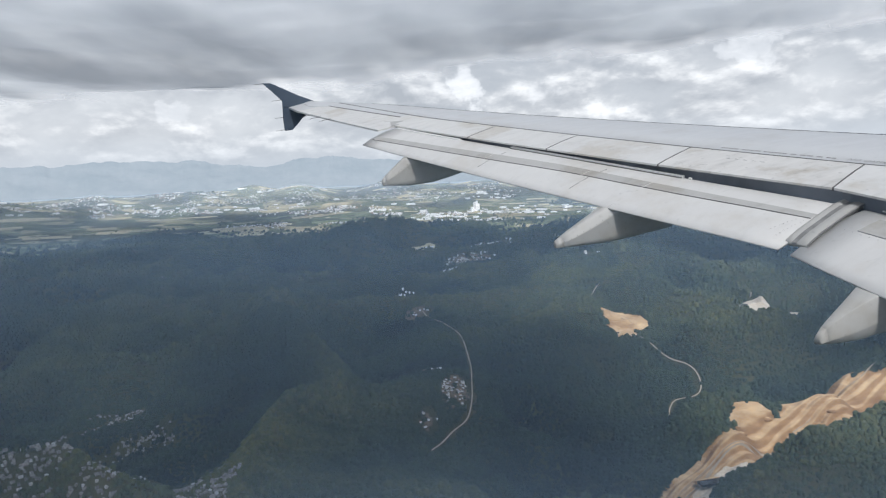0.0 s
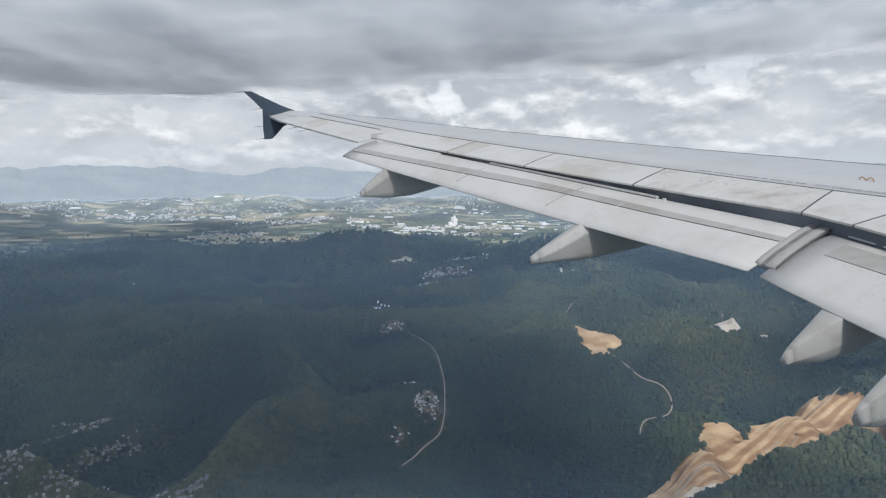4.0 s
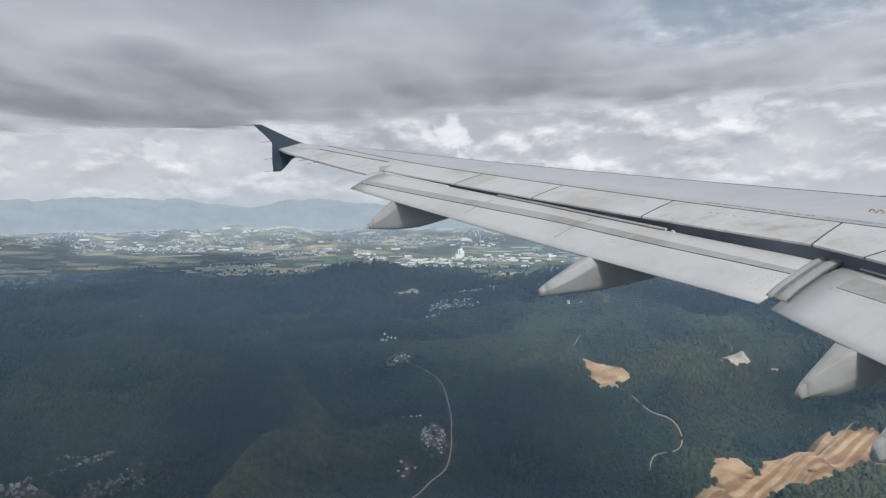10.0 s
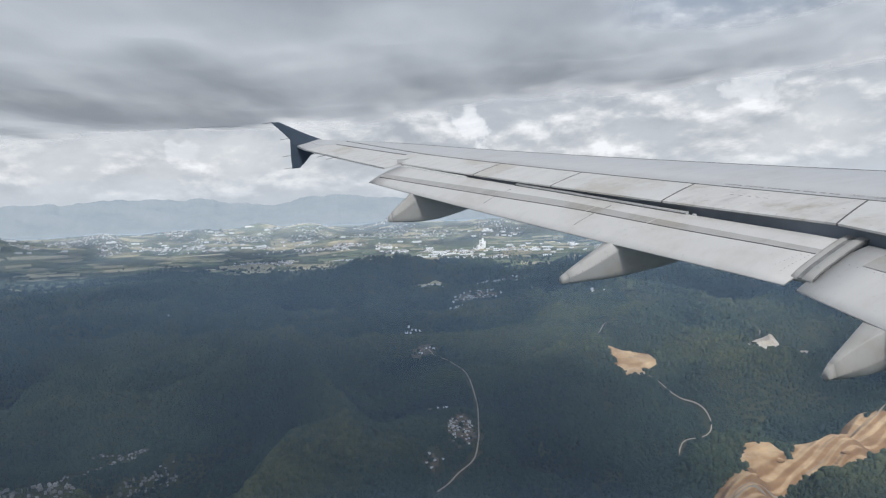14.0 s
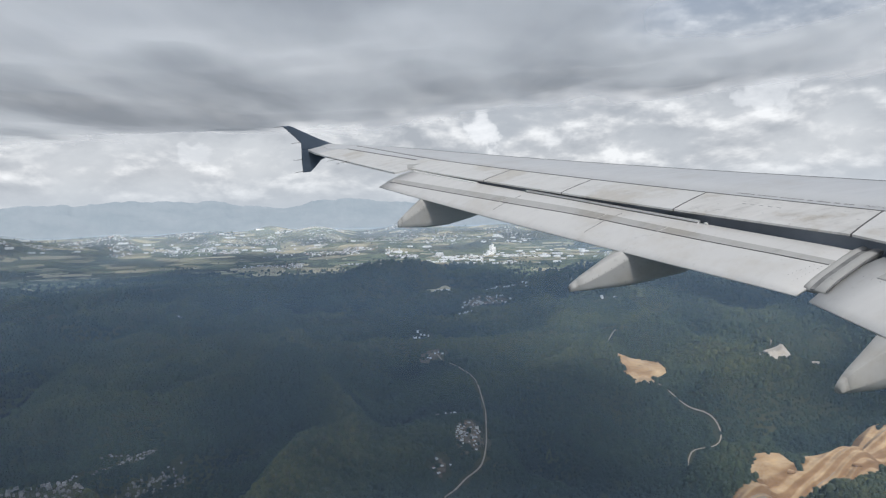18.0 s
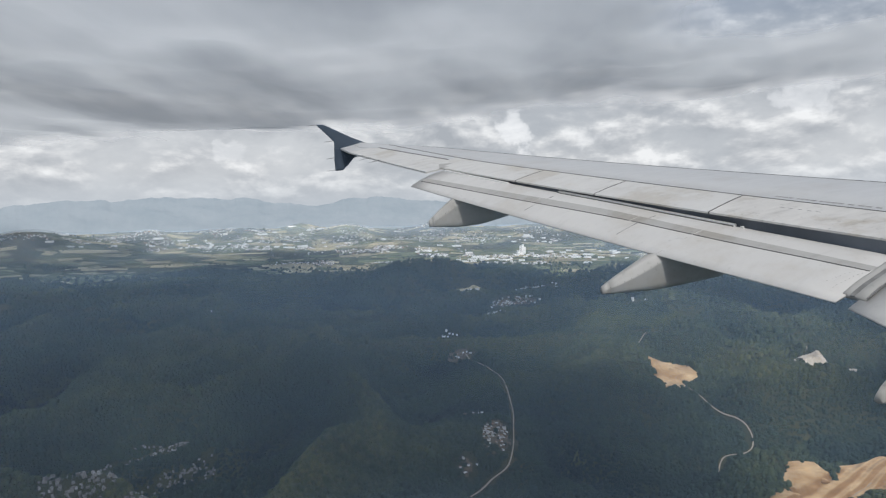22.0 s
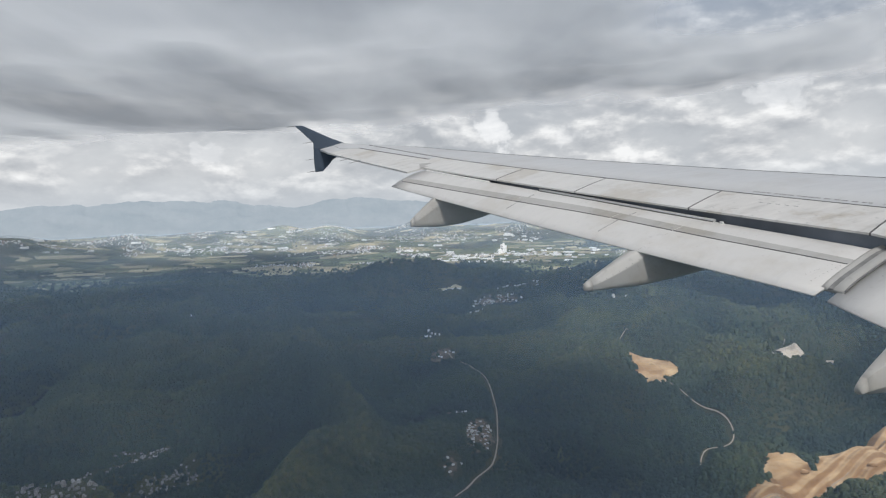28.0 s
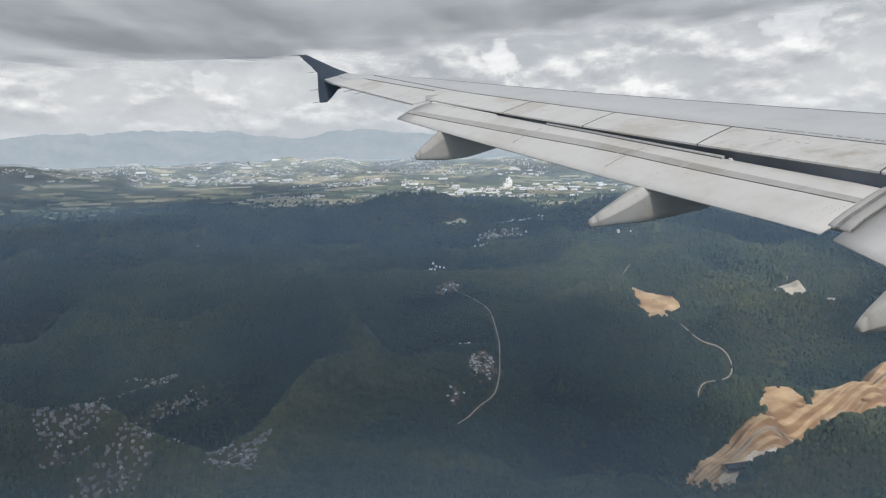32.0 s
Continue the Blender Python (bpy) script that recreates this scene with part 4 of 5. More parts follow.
for name, outline in (("upper_fence", UPPER), ("lower_fence", LOWER)):
    s = []
    for dx, shrink in ((-0.030, 0.96), (-0.018, 1.0), (0.018, 1.0), (0.030, 0.96)):
        cy = sum(p[0] for p in outline) / len(outline)
        cz = sum(p[1] for p in outline) / len(outline)
        s.append([(-16.97 + dx, cy + (y - cy) * shrink, cz + (z - cz) * shrink) for y, z in outline])
    part(name, *loft(s), NAVY, wing, "navy blue wingtip fence")

# static discharge wicks
for o, dz in ((15.7, 0.0), (15.35, 0.0), (14.95, 0.0)):
    y = BACK(o)
    part("static_wick", *rod([(-o, y + 0.04, top(o)), (-o - 0.02, y - 0.20, top(o) - 0.02)], 0.006), SEAL, wing)
for y, z in ((-10.63, 1.90), (-10.33, 1.52), (-10.34, 1.16), (-10.36, 0.90)):
    part("static_wick", *rod([(-16.97, y + 0.02, z), (-16.97, y - 0.19, z)], 0.006), SEAL, wing)

# the cabin wall round the seat: a round fuselage shell with one rounded window opening at the eye
SHELL_R, SHELL_Z = 1.975, 0.64
WIN_Y, WIN_S, WIN_HY, WIN_HS = -12.047, 0.858, 0.290, 0.230       # the opening: its middle and half sizes, along the hull and round it
PANEL = 0.38


def on_shell(y, arc, depth=0.0):
    q = arc / SHELL_R
    return (-(SHELL_R - depth) * math.cos(q), y, SHELL_Z + (SHELL_R - depth) * math.sin(q))


turns = np.concatenate([np.linspace(WIN_S + PANEL, WIN_S - PANEL + 2 * math.pi * SHELL_R, 60), [WIN_S + PANEL + 2 * math.pi * SHELL_R]])
along = [-25.0, -20.0, -16.0, WIN_Y - PANEL, WIN_Y + PANEL, -9.0, -6.0, -3.0, 0.0, 4.0, 8.0]
vs = [on_shell(y, a) for y in along for a in turns[:-1]]
n = len(turns) - 1
fs = [(k * n + j, k * n + (j + 1) % n, (k + 1) * n + (j + 1) % n, (k + 1) * n + j) for k in range(len(along) - 1) for j in range(n) if not (k == 3 and j == n - 1)]
fs += [tuple(range(n)), tuple(range((len(along) - 1) * n, len(along) * n))]
hull = tagged(part("fuselage_wall", vs, fs, PAINT, smooth_faces=True), "white rounded airliner fuselage wall beside the seat", "fuselage wall", kind="structure")
hull.matrix_world = AIRCRAFT
rings = []
for depth, rounded in ((0.0, None), (0.0, 1.06), (0.01, 1.0), (0.05, 1.0), (0.06, 1.12)):
    ring = []
    for q in np.linspace(0, 2 * math.pi, 64, endpoint=False):
        c, sn = math.cos(q), math.sin(q)
        if rounded is None:
            k = PANEL / max(abs(c), abs(sn))
            ring.append(on_shell(WIN_Y + k * c, WIN_S + k * sn, depth))
        else:
            k = (abs(c / WIN_HY) ** 4 + abs(sn / WIN_HS) ** 4) ** -0.25 * rounded
            ring.append(on_shell(WIN_Y + k * c, WIN_S + k * sn, depth))
    rings.append(ring)
part("window_frame", *loft(rings, cap=False), PAINT_GREY, hull, "grey rounded cabin window surround", True)

# two faded rows of unreadable lettering ahead of the spoilers, and one that can be read
for base, stop, start in ((0.075, 8.33, 7.14), (0.145, 8.28, 7.10)):
    o = start
    random.seed(int(base * 1000))
    while o < stop:
        w = random.uniform(0.02, 0.06)
        skin("lettering", o, o + w, lambda q, b=base: SPAR(q) + b + 0.022, lambda q, b=base: SPAR(q) + b, 0.0755, 0.0725, INK, thick=0.006, step=0.2)
        o += w + random.choice((0.010, 0.012, 0.04))
words = bpy.data.curves.new("lettering", "FONT")
words.body, words.size, words.resolution_u = "NO CAMINE FUERA DE ESTA AREA", 0.075, 2
shape = new("lettering", words)
bpy.context.view_layer.update()
flat_letters = bpy.data.meshes.new_from_object(shape.evaluated_get(bpy.context.evaluated_depsgraph_get()))
bpy.data.objects.remove(shape)
for v in flat_letters.vertices:
    o = 7.03 - v.co.x
    y = SPAR(o) + 0.055 + v.co.y
    v.co = at(o, y, 0.0735 + 0.06 * (y - SPAR(o)))
flat_letters.materials.append(INK)
letters = new("lettering", flat_letters)
letters.parent = wing
# a small dashed hatch outline and dirty latch marks on one spoiler
for k in range(5):
    o = 7.55 + 0.09 * k
    for ya in (0.14, 0.30):
        skin("panel_mark", o, o + 0.04, lambda q, a=ya: SPAR(q) - a, lambda q, a=ya: SPAR(q) - a - 0.01, 0.064 - 0.02 * ya, 0.064 - 0.02 * ya, INK, thick=0.006, step=0.2)
for o, ya in ((7.20, 0.10), (7.62, 0.10), (6.85, 0.50), (6.72, 0.52), (9.0, 0.08)):
    skin("latch_mark", o, o + 0.10, lambda q, a=ya: SPAR(q) - a, lambda q, a=ya: SPAR(q) - a - 0.016, 0.066 - 0.05 * ya, 0.066 - 0.05 * ya, SEAL, thick=0.008, step=0.2)
# a small orange double-loop rope fitting standing on the skin
hook = [(0.0, 0.0), (0.36, 0.0), (0.42, 0.75), (0.50, 1.0), (0.58, 0.85), (0.68, 0.25), (0.76, 0.9), (0.85, 1.05), (0.93, 0.9), (1.0, 0.2), (0.4, 0.0)]
for (u1, h1), (u2, h2) in zip(hook[:-1], hook[1:]):
    o1, o2 = 6.97 - 0.22 * u1, 6.97 - 0.22 * u2
    a, b = Vector((-o1, SPAR(o1) + 0.46, top(o1, 0.085) + 0.045 * h1)), Vector((-o2, SPAR(o2) + 0.46, top(o2, 0.085) + 0.045 * h2))
    part("rope_fitting", *rod([a, b], 0.008), ORANGE, wing)

# ---- woods: crowns joined by sector ----


def crown_shape(seed, rings, sides):
    """One rounded uneven crown, flat-bottomed, in unit size."""
    r = np.random.default_rng(seed)
    verts = [(0, 0, 1.0)]
    for k in range(1, rings + 1):
        a = math.pi * 0.62 * k / rings
        for j in range(sides):
            b = 2 * math.pi * (j + 0.5 * (k % 2)) / sides
            q = 1 + r.uniform(-0.36, 0.30)
            verts.append((math.sin(a) * math.cos(b) * q, math.sin(a) * math.sin(b) * q, math.cos(a) * (1 + r.uniform(-0.30, 0.25))))
    faces = [(0, 1 + j, 1 + (j + 1) % sides) for j in range(sides)]
    for k in range(rings - 1):
        for j in range(sides):
            a, b = 1 + k * sides + j, 1 + k * sides + (j + 1) % sides
            c, d = a + sides, b + sides
            faces += [(a, c, b), (b, c, d)]
    return np.array(verts), np.array(faces)


ROAD_LINES = [p for p, w in ROADS]
VILLAGES = [(18, 912, 26, 62), (-18, 1004, 30, 16), (-22, 800, 13, 34), (-46, 1453, 30, 34), (-89, 1758, 32, 28), (21, 1947, 44, 40), (95, 2178, 84, 64), (150, 2420, 112, 74), (470, 1940, 85, 65)]


def town_density(x, y):
    """1 where the hillside town is built up: streets of houses drawn out along the slope."""
    u, v = 0.77 * x + 0.64 * y, -0.64 * x + 0.77 * y
    area = np.maximum(blob(x, y, -330, 660, 170, 110, 0.3, 0.010, 130), blob(x, y, -470, 900, 110, 70, 0.3, 0.010, 60))
    return area * (fractal(u / 120 + 21, v / 30, 3) > 0.52)


def open_ground(x, y):
    free = np.maximum.reduce([quarry_mask(x, y), clearing_mask(x, y), pale_pit_mask(x, y)]) > 0.85
    free &= fractal(x / 45 + 12, y / 45 + 3, 3) < 0.80
    free |= np.hypot((x - 20) / 125, (y - 2590) / 80) < 1
    for line in ROAD_LINES:
        free |= segment_gap(x, y, line) < 4.6
    return free


def woods(name, r0, r1, spacing, size, rings, sides, seed, thin):
    g = np.random.default_rng(seed)
    half = radians(41)
    x, y = np.meshgrid(np.arange(-r1 * math.sin(half), r1 * math.sin(half), spacing), np.arange(r0 * math.cos(half), r1, spacing))
    x[1::2] += 0.5 * spacing
    x, y = (v.reshape(-1) + g.uniform(-0.42, 0.42, v.size) * spacing for v in (x, y))
    inside = (np.hypot(x, y) > r0) & (np.hypot(x, y) < r1) & (np.abs(np.arctan2(x, y)) < half)
    x, y = x[inside], y[inside]
    count = len(x)
    keep = ~open_ground(x, y) & (g.uniform(0, 1, count) > 0.86 * farmland(x, y))
    for cx, cy, rx, ry in VILLAGES:
        inside = np.hypot((x - cx) / rx, (y - cy) / ry) < 1
        keep &= ~inside | (g.uniform(0, 1, count) < 0.06)
    keep &= ~((town_density(x, y) > 0.5) & (g.uniform(0, 1, count) < 0.9))
    patchy = fractal(x / 160 + 30, y / 160, 3)
    keep &= g.uniform(0, 1, count) < 1 - thin * smooth(0.45 - 0.12 * (thin == 1), 0.65 - 0.2 * (thin == 1), patchy)
    x, y = x[keep], y[keep]
    z = height(x, y)
    n = len(x)
    s = size * g.lognormal(0, 0.30, n)
    kinds = [crown_shape(seed + k, rings, sides) for k in range(5)]
    pick = g.integers(0, 5, n)
    spin = g.uniform(0, 6.28, n)
    allv, allf, base = [], [], 0
    for k, (v, f) in enumerate(kinds):
        m = np.where(pick == k)[0]
        c, sn = np.cos(spin[m])[:, None], np.sin(spin[m])[:, None]
        vx, vy, vz = v[:, 0][None], v[:, 1][None], v[:, 2][None]
        sc = s[m][:, None]
        tall = sc * g.uniform(0.8, 1.35, len(m))[:, None]
        pts = np.stack([x[m][:, None] + sc * (c * vx - sn * vy), y[m][:, None] + sc * (sn * vx + c * vy), z[m][:, None] + tall * (vz + 0.55)], -1)
        allv.append(pts.reshape(-1, 3))
        allf.append((f[None] + base + (np.arange(len(m)) * len(v))[:, None, None]).reshape(-1, 3))
        base += len(m) * len(v)
    vv, ff = np.concatenate(allv), np.concatenate(allf)
    me = bpy.data.meshes.new(name)
    me.vertices.add(len(vv))
    me.vertices.foreach_set("co", vv.astype(np.float32).reshape(-1))
    me.loops.add(ff.size)
    me.loops.foreach_set("vertex_index", ff.astype(np.int32).reshape(-1))
    me.polygons.add(len(ff))
    me.polygons.foreach_set("loop_start", np.arange(0, ff.size, 3, dtype=np.int32))
    me.polygons.foreach_set("use_smooth", np.full(len(ff), True))
    me.update(calc_edges=True)
    me.validate()
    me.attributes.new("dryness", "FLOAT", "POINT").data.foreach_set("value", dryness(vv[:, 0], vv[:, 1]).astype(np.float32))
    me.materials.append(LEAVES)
    return tagged(new(name, me), "dense dark green broadleaf forest on the hills", "forest", kind="stuff")


woods("forest", 430, 800, 3.2, 2.0, 2, 6, 11, 0.05)
woods("forest", 800, 1300, 4.2, 2.65, 2, 6, 13, 0.05)
woods("forest", 1300, 1800, 5.2, 3.2, 2, 5, 23, 0.06)
woods("forest", 1800, 2400, 7.1, 4.4, 2, 5, 27, 0.06)
woods("forest", 2400, 3300, 10.8, 5.6, 2, 5, 31, 0.3)
woods("forest", 3300, 4600, 15.0, 3.2, 2, 5, 43, 1.0)


# ---- houses ----


def box(x0, y0, z0, x1, y1, z1):
    v = [(x, y, z) for z in (z0, z1) for x, y in ((x0, y0), (x1, y0), (x1, y1), (x0, y1))]
    return v, [(0, 3, 2, 1), (4, 5, 6, 7), (0, 1, 5, 4), (1, 2, 6, 5), (2, 3, 7, 6), (3, 0, 4, 7)]


def house(w, d, h, roof, flat, label):
    """A small house: walls, roof with eaves, door and windows."""
    ob = new("house")
    tagged(ob, label, "house", "village houses")
    part("wall", *box(-w / 2, -d / 2, -3, w / 2, d / 2, h), LIMEWASH, ob)
    if flat:
        part("roof", *box(-w / 2 - 0.2, -d / 2 - 0.2, h, w / 2 + 0.2, d / 2 + 0.2, h + 0.35), roof, ob)
        part("water_tank", *rod([(w * 0.25, 0, h + 0.35), (w * 0.25, 0, h + 1.6)], 0.7, 10), GLASS_DARK, ob)
    else:
        e, t = 0.4, 0.26 * d
        prof = [(-d / 2 - e, h - 0.1), (0, h + t), (d / 2 + e, h - 0.1), (d / 2 + e, h + 0.1), (0, h + t + 0.2), (-d / 2 - e, h + 0.1)]
        part("roof", *loft([[(x, y, z) for y, z in prof] for x in (-w / 2 - e, w / 2 + e)]), roof, ob)
        for x in (-w / 2 + 0.1, w / 2 - 0.1):
            part("gable", [(x - 0.1, -d / 2, h), (x - 0.1, d / 2, h), (x - 0.1, 0, h + t), (x + 0.1, -d / 2, h), (x + 0.1, d / 2, h), (x + 0.1, 0, h + t)],
                 [(0, 1, 2), (3, 5, 4), (0, 3, 4, 1), (1, 4, 5, 2), (2, 5, 3, 0)], LIMEWASH, ob)
    part("door", *box(-0.5, -d / 2 - 0.06, 0, 0.5, -d / 2 + 0.05, 2.1), GLASS_DARK, ob)
    for x in (-w * 0.3, w * 0.3):
        part("window", *box(x - 0.6, -d / 2 - 0.05, 1.0, x + 0.6, -d / 2 + 0.05, 2.2), GLASS_DARK, ob)
    return ob


TYPES = [house(8, 6, 2.9, ROOF_PALE, False, "small pale house with a tin gable roof"),
         house(7, 5.5, 2.8, ROOF_RED, False, "small pale house with a clay tile roof"),
         house(7.5, 6.5, 5.4, ROOF_PALE, True, "two-storey pale house with a flat roof"),
         house(11, 6.5, 3.0, ROOF_PALE, False, "long low house with a pale tin roof")]
used = set()


def put_house(k, x, y, turn, s=1.0):
    z = float(height(x, y))
    m = Matrix.Translation((x, y, z)) @ Matrix.Rotation(turn, 4, "Z") @ Matrix.Scale(s, 4)
    if k not in used:
        used.add(k)
        TYPES[k].matrix_world = m
        return TYPES[k]
    return copy_thing(TYPES[k], m)


def hamlet(cx, cy, rx, ry, count, seed, turn0, gap=8.5, s=0.85):
    g = random.Random(seed)
    spots = []
    tries = 0
    while len(spots) < count and tries < 6000:
        tries += 1
        a, q = g.uniform(0, 2 * math.pi), math.sqrt(g.random())
        x, y = cx + rx * q * math.cos(a), cy + ry * q * math.sin(a)
        if all(math.hypot(x - u, y - v) > gap for u, v in spots) and all(float(segment_gap(np.array([x]), np.array([y]), l)[0]) > 9 for l in ROAD_LINES[:3]):
            spots.append((x, y))
            put_house(g.choices((0, 1, 2, 3), (5, 2, 3, 2))[0], x, y, radians(turn0) + g.choice((0, math.pi / 2)) + g.uniform(-0.2, 0.2), s * g.uniform(0.85, 1.15))


hamlet(14, 902, 18, 60, 44, 1, 20, 6.4, 0.62)
hamlet(-18, 1004, 26, 9, 9, 2, 10, 6.0, 0.66)
hamlet(-22, 800, 14, 30, 5, 15, 30, 8.5, 0.66)
hamlet(-46, 1453, 18, 14, 6, 3, 0, 8.5, 0.9)
hamlet(-89, 1758, 26, 16, 8, 4, 0, 8.5, 1.0)
hamlet(21, 1947, 42, 34, 24, 5, 30, 8.5, 1.2)
hamlet(95, 2178, 80, 60, 46, 6, 10, 9, 1.25)
hamlet(150, 2420, 110, 70, 48, 16, 10, 9, 1.3)
hamlet(470, 1940, 80, 60, 34, 7, 25, 9, 1.15)
hamlet(300, 1760, 70, 30, 8, 8, 0)
hamlet(-700, 1750, 60, 40, 6, 13, 30)
hamlet(-330, 2150, 110, 50, 10, 14, 10)

# ---- valley town: fields, sheds, one white tower block, and far roofs ----


def field(x0, y0, w, d, turn, material, label):
    n = 4
    u, v = np.meshgrid(np.linspace(-w / 2, w / 2, n), np.linspace(-d / 2, d / 2, n), indexing="ij")
    c, s = math.cos(turn), math.sin(turn)
    gx, gy = x0 + c * u - s * v, y0 + s * u + c * v
    ob = sheet("field", gx, gy, None, 3.0, material)
    return tagged(ob, label, "field", "valley fields", "structure")


g = random.Random(5)
for k in range(260):
    r, a = g.uniform(3050, 4480), radians(g.uniform(-38, 38))
    if k >= 210:
        r, a = g.uniform(2600, 3150), radians(g.uniform(4, 34))
    elif g.random() < 0.45:
        r = g.gauss(3480, 170)
    tan = g.random() < 0.42
    field(r * math.sin(a), r * math.cos(a), g.uniform(50, 240), g.uniform(18, 62), -a + g.uniform(-0.3, 0.3), FIELD_TAN if tan else FIELD_GREEN,
          "dry tan field in the valley" if tan else "green field in the valley")


def shed(w, d, h):
    ob = new("warehouse")
    tagged(ob, "long white warehouse with a shallow tin roof", "warehouse", "valley warehouses")
    part("wall", *box(-w / 2, -d / 2, -4, w / 2, d / 2, h), CONCRETE, ob)
    prof = [(-d / 2 - 0.5, h), (0, h + 0.12 * d), (d / 2 + 0.5, h), (d / 2 + 0.5, h + 0.3), (0, h + 0.12 * d + 0.3), (-d / 2 - 0.5, h + 0.3)]
    part("roof", *loft([[(x, y, z) for y, z in prof] for x in (-w / 2 - 0.5, w / 2 + 0.5)]), CONCRETE, ob)
    for j in range(3):
        x = w * (j - 1) * 0.3
        part("door", *box(x - 1.2, -d / 2 - 0.1, 0, x + 1.2, -d / 2 + 0.05, 1.6), ROOF_PALE, ob)
    return ob


sheds = [shed(34, 22, 3.5), shed(20, 13, 3), shed(52, 30, 4.5)]
for k in range(130):
    cluster = g.choice(((0.5, 3500), (0.5, 3480), (6, 3520), (6, 3480), (9, 3420), (-6, 3750), (-14, 3950), (-22, 4050), (-30, 4100), (15, 3500), (22, 3650), (-18, 4350), (3, 4050)))
    a, r = radians(cluster[0] + g.gauss(0, 2.4)), cluster[1] + g.gauss(0, 70)
    x, y = r * math.sin(a), r * math.cos(a)
    m = Matrix.Translation((x, y, float(height(x, y)) + 1)) @ Matrix.Rotation(g.uniform(-0.5, 0.5) - a, 4, "Z") @ Matrix.Diagonal((g.uniform(0.45, 1.3), g.uniform(0.6, 1.2), g.uniform(0.7, 1.1), 1))
    if k < 3:
        sheds[k].matrix_world = m
    else:
        copy_thing(sheds[k % 3], m)

# white tower block with stepped wings
tower = new("tower_block")
tagged(tower, "white concrete tower with stepped lower wings", "building")
tx, ty = 190.0, 3560.0
tower.matrix_world = Matrix.Translation((tx, ty, float(height(tx, ty)))) @ Matrix.Rotation(0.2, 4, "Z") @ Matrix.Scale(0.64, 4)
shaft = part("shaft", *box(-9, -9, -6, 9, 9, 66), CONCRETE, tower, "tall white concrete shaft")
for k in range(2):
    part("shaft", *box(11 + 15 * k, -8, -6, 24 + 15 * k, 8, 78 - 22 * k), CONCRETE, tower)
part("wing", *box(-30, -16, -6, -9, 12, 30), CONCRETE, tower)
part("wing", *box(-22, -26, -6, 20, -9, 18), CONCRETE, tower)
for lv in range(11):
    part("window", *box(-6, -9.15, 6 + 5.2 * lv, 6, -8.9, 8.2 + 5.2 * lv), GLASS_DARK, shaft)
part("roof_parapet", *box(-9.4, -9.4, 66, 9.4, 9.4, 67), CONCRETE, tower)

# rows of small terrace houses on a cleared estate
ex, ey = 20.0, 2600.0
field(ex, ey, 230, 120, 0.3, FIELD_TAN, "bare tan ground of a housing estate")
vs, fs = [], []
c, s = math.cos(0.3), math.sin(0.3)
for i in range(18):
    for j in range(6):
        u, v = -106 + 12.4 * i + g.uniform(-1, 1), -50 + 19 * j
        x, y = ex + c * u - s * v, ey + s * u + c * v
        z = float(height(x, y)) + 3
        b, f = box(-5, -4, 0, 5, 4, 4)
        n = len(vs)
        vs += [(x + c * p - s * q, y + s * p + c * q, z + h) for p, q, h in b]
        fs += [tuple(n + t for t in face) for face in f]
tagged(part("estate_houses", vs, fs, LIMEWASH), "rows of small identical pale terrace houses", "houses", kind="stuff")

# the packed small houses of the hillside town, past counting
def packed_roofs(name, cx, cy, rx, ry, count, seed, material, turn):
    gg = random.Random(seed)
    vs, fs = [], []
    for k in range(count):
        a, q = gg.uniform(0, 2 * math.pi), math.sqrt(gg.random())
        x, y = cx + rx * q * math.cos(a), cy + ry * q * math.sin(a)
        if town_density(x, y) < 0.5:
            continue
        z = float(height(x, y))
        w, d, h = gg.uniform(2.0, 4.2), gg.uniform(2.0, 3.0), gg.uniform(0.9, 1.5)
        tn = radians(turn) + gg.choice((0, 1.57)) + gg.uniform(-0.15, 0.15)
        ca, sa = math.cos(tn), math.sin(tn)
        shape = [(-w / 2, -d / 2, -1), (w / 2, -d / 2, -1), (w / 2, d / 2, -1), (-w / 2, d / 2, -1), (-w / 2, -d / 2, h), (w / 2, -d / 2, h),
                 (w / 2, d / 2, h), (-w / 2, d / 2, h), (-w / 2, 0, h + 0.6), (w / 2, 0, h + 0.6)]
        n = len(vs)
        vs += [(x + ca * p - sa * r, y + sa * p + ca * r, z + e) for p, r, e in shape]
        fs += [tuple(n + t for t in f) for f in ((0, 1, 5, 4), (2, 3, 7, 6), (1, 2, 6, 9, 5), (3, 0, 4, 8, 7), (4, 5, 9, 8), (6, 7, 8, 9))]
    me = bpy.data.meshes.new(name)
    me.from_pydata(vs, [], fs)
    me.materials.append(material)
    return tagged(new(name, me), "packed small pale houses of a hillside town", "houses", kind="stuff")


packed_roofs("hillside_roofs", -330, 660, 230, 190, 5600, 21, ROOF_DULL, 40)
packed_roofs("hillside_roofs", -330, 660, 230, 190, 420, 22, ROOF_PALE, 40)
packed_roofs("hillside_roofs", -470, 900, 170, 140, 2400, 23, ROOF_DULL, 35)

# far roofs of the town, too small to tell apart
CLUSTERS = [(-30, 4150, 4, 30), (-22, 4000, 4, 34), (-15, 3900, 4, 26), (-8, 3720, 4, 36), (-2, 3600, 3, 24), (5, 3500, 4, 22), (12, 3480, 4, 30),
            (0, 4050, 6, 40), (10, 4000, 6, 50), (20, 3900, 6, 60), (-12, 4400, 8, 50), (-34, 4300, 5, 30), (26, 3600, 4, 50), (-12, 3420, 3, 30),
            (3, 3300, 2, 24), (-25, 4350, 8, 90), (-5, 4250, 10, 110), (12, 4250, 9, 110), (-16, 4150, 8, 100), (18, 2900, 5, 70)]
CLUSTERS = np.array(CLUSTERS, float)
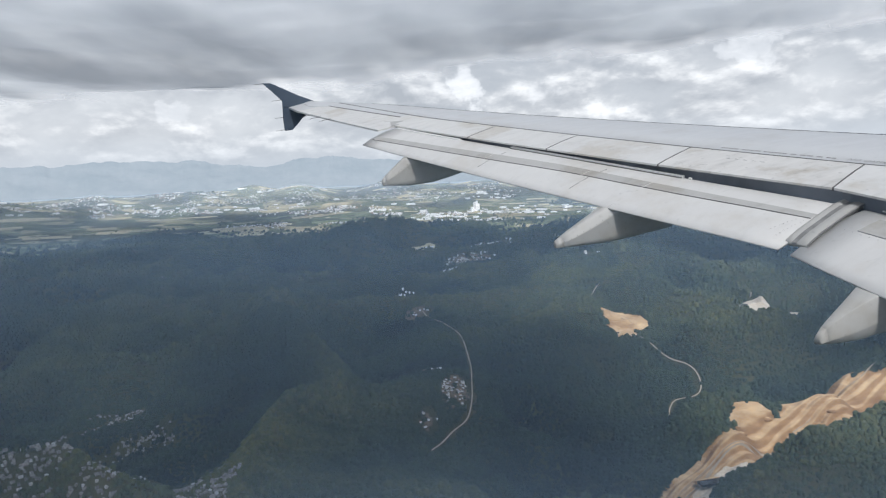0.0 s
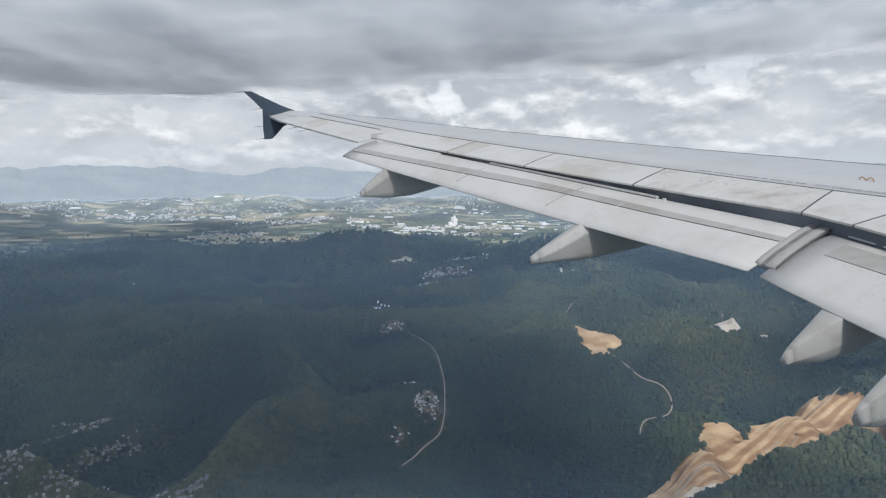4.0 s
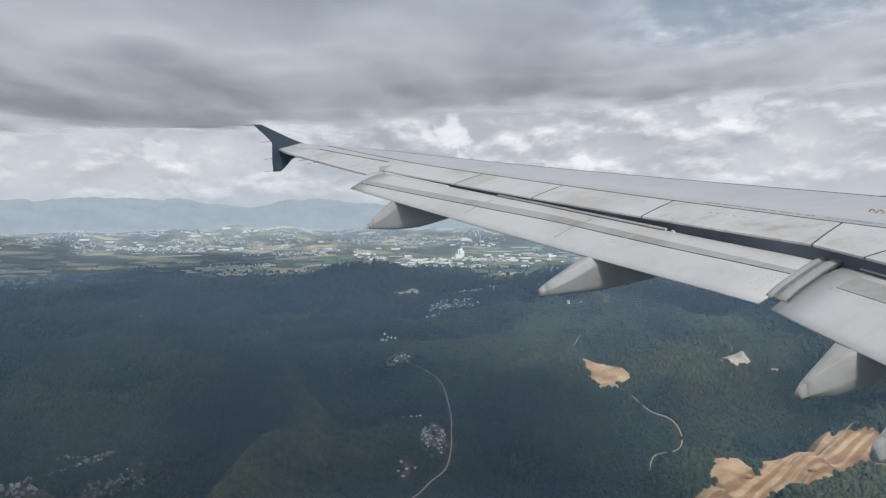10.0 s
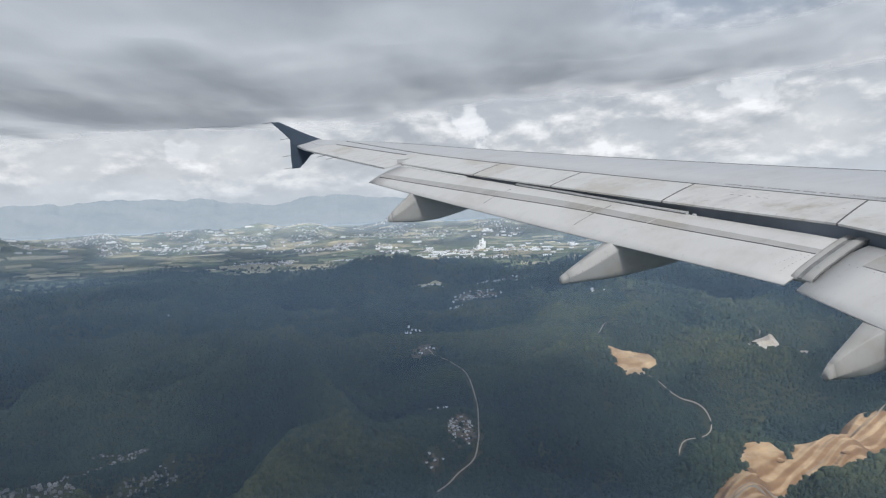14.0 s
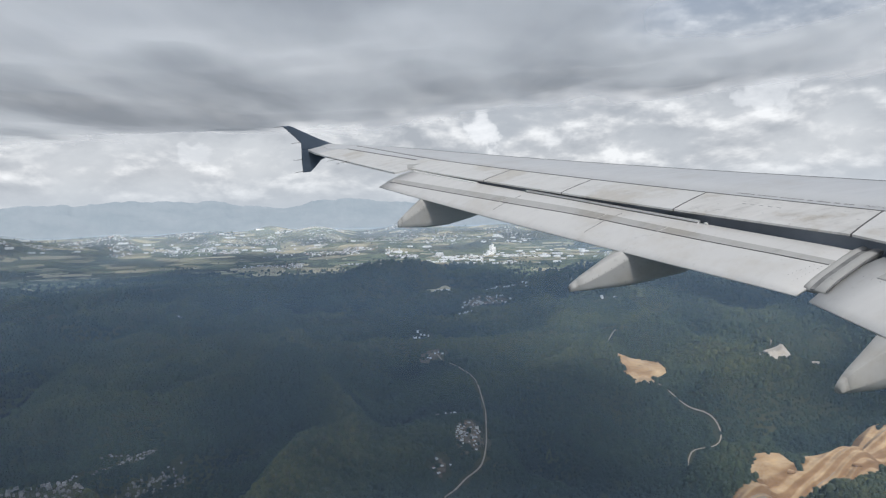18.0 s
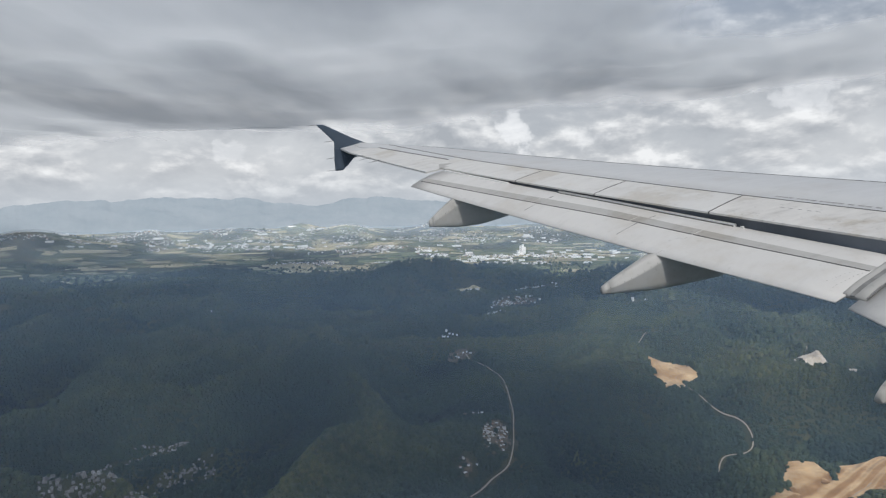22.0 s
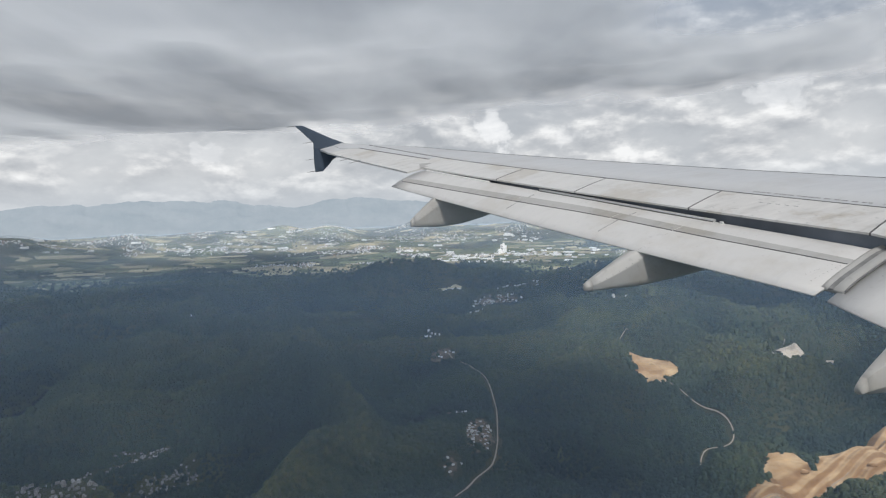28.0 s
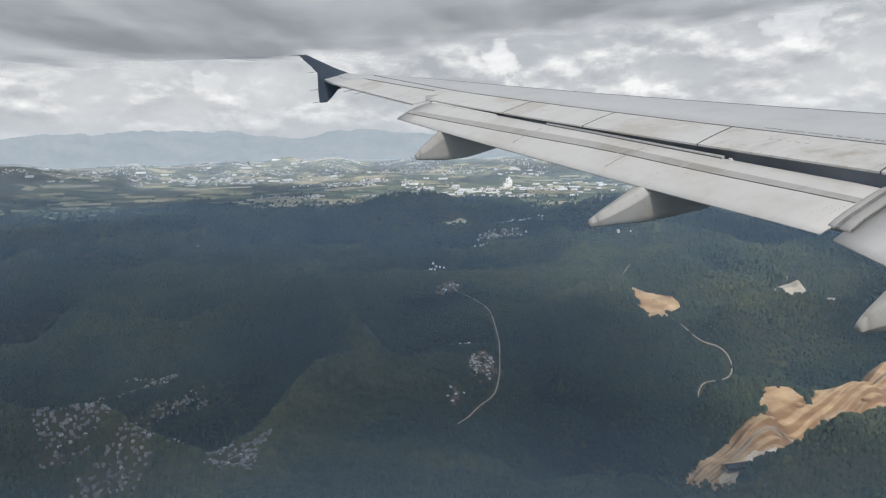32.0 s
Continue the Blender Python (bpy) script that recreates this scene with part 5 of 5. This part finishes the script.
BOX_FACES = np.array([(4, 5, 6, 7), (0, 1, 5, 4), (1, 2, 6, 5), (2, 3, 7, 6), (3, 0, 4, 7)])
CORNERS = np.array([(-1, -1, 0), (1, -1, 0), (1, 1, 0), (-1, 1, 0), (-1, -1, 1), (1, -1, 1), (1, 1, 1), (-1, 1, 1)], float)
for name, mat, count, seed in (("town_roofs", LIMEWASH, 6500, 3), ("town_roofs", ROOF_PALE, 7500, 4), ("town_roofs", ROOF_RED, 900, 6)):
    gg = np.random.default_rng(seed)
    cl = CLUSTERS[gg.integers(0, len(CLUSTERS), count)]
    a, r = np.radians(cl[:, 0] + gg.normal(0, 1, count) * cl[:, 2] * 0.75), np.minimum(cl[:, 1] + gg.normal(0, 1, count) * cl[:, 3], 4600)
    keep = fractal(np.degrees(a) / 1.6 + 50, r / 130, 3) > 0.55
    a, r = a[keep], r[keep]
    n = len(a)
    x, y = r * np.sin(a), r * np.cos(a)
    z = height(x, y) + 0.5
    half = np.stack([gg.uniform(1.6, 4.4, n), gg.uniform(1.5, 3.0, n)], -1)
    tall = gg.uniform(1.8, 3.4, n)
    tn = gg.uniform(0, math.pi, n)
    ca, sa = np.cos(tn)[:, None], np.sin(tn)[:, None]
    u, v = half[:, :1] * CORNERS[None, :, 0], half[:, 1:] * CORNERS[None, :, 1]
    vs = np.stack([x[:, None] + ca * u - sa * v, y[:, None] + sa * u + ca * v, z[:, None] - 3 + (tall[:, None] + 3) * CORNERS[None, :, 2]], -1)
    fs = BOX_FACES[None] + (np.arange(n) * 8)[:, None, None]
    me = bpy.data.meshes.new(name)
    me.from_pydata(vs.reshape(-1, 3).tolist(), [], fs.reshape(-1, 4).tolist())
    me.materials.append(mat)
    tagged(new(name, me), "scattered pale buildings of a valley town", "town", kind="stuff")

# quarry: a dark lined pond, conveyor shed and spoil heaps
px, py = 290.0, 715.0
pond = tagged(new("lined_pond"), "long dark lined settling pond in the quarry", "pond")
pond.matrix_world = Matrix.Translation((px, py, float(height(px, py)) + 1.5)) @ Matrix.Rotation(0.25, 4, "Z")
part("liner", *box(-24, -5, -1, 24, 5, 1.2), POND, pond)
part("rim", *box(-26, 5, -2, 26, 7, 1.8), SOIL, pond)
for k in range(9):
    x, y = g.uniform(120, 520), g.uniform(660, 840)
    if float(quarry_mask(np.array([x]), np.array([y]))[0]) < 0.9:
        continue
    heap = tagged(new("spoil_heap"), "pale orange spoil heap in the quarry", "heap", "spoil heaps")
    heap.matrix_world = Matrix.Translation((x, y, float(height(x, y))))
    secs = []
    for q, hh in ((1, -1), (0.8, 0.7), (0.45, 2.2), (0.1, 3.0)):
        secs.append([(6 * q * math.cos(t) * (1 + 0.2 * math.sin(3 * t + k)), 5 * q * math.sin(t) * (1 + 0.15 * math.cos(2 * t + k)), hh) for t in np.linspace(0, 2 * math.pi, 14, endpoint=False)])
    part("mound", *loft(secs), SOIL, heap, smooth_faces=True)
plant = tagged(new("crusher_plant"), "grey crusher shed with a conveyor in the quarry", "plant")
qx, qy = 185.0, 662.0
plant.matrix_world = Matrix.Translation((qx, qy, float(height(qx, qy)))) @ Matrix.Rotation(-0.5, 4, "Z")
part("shed", *box(-9, -3, -2, 9, 3, 5), ROOF_PALE, plant)
part("conveyor", *rod([(9, 0, 3), (26, 4, 9)], 0.9, 8), METAL, plant)
part("leg", *rod([(24, 3.5, -2), (24, 3.5, 8)], 0.4, 6), METAL, plant)
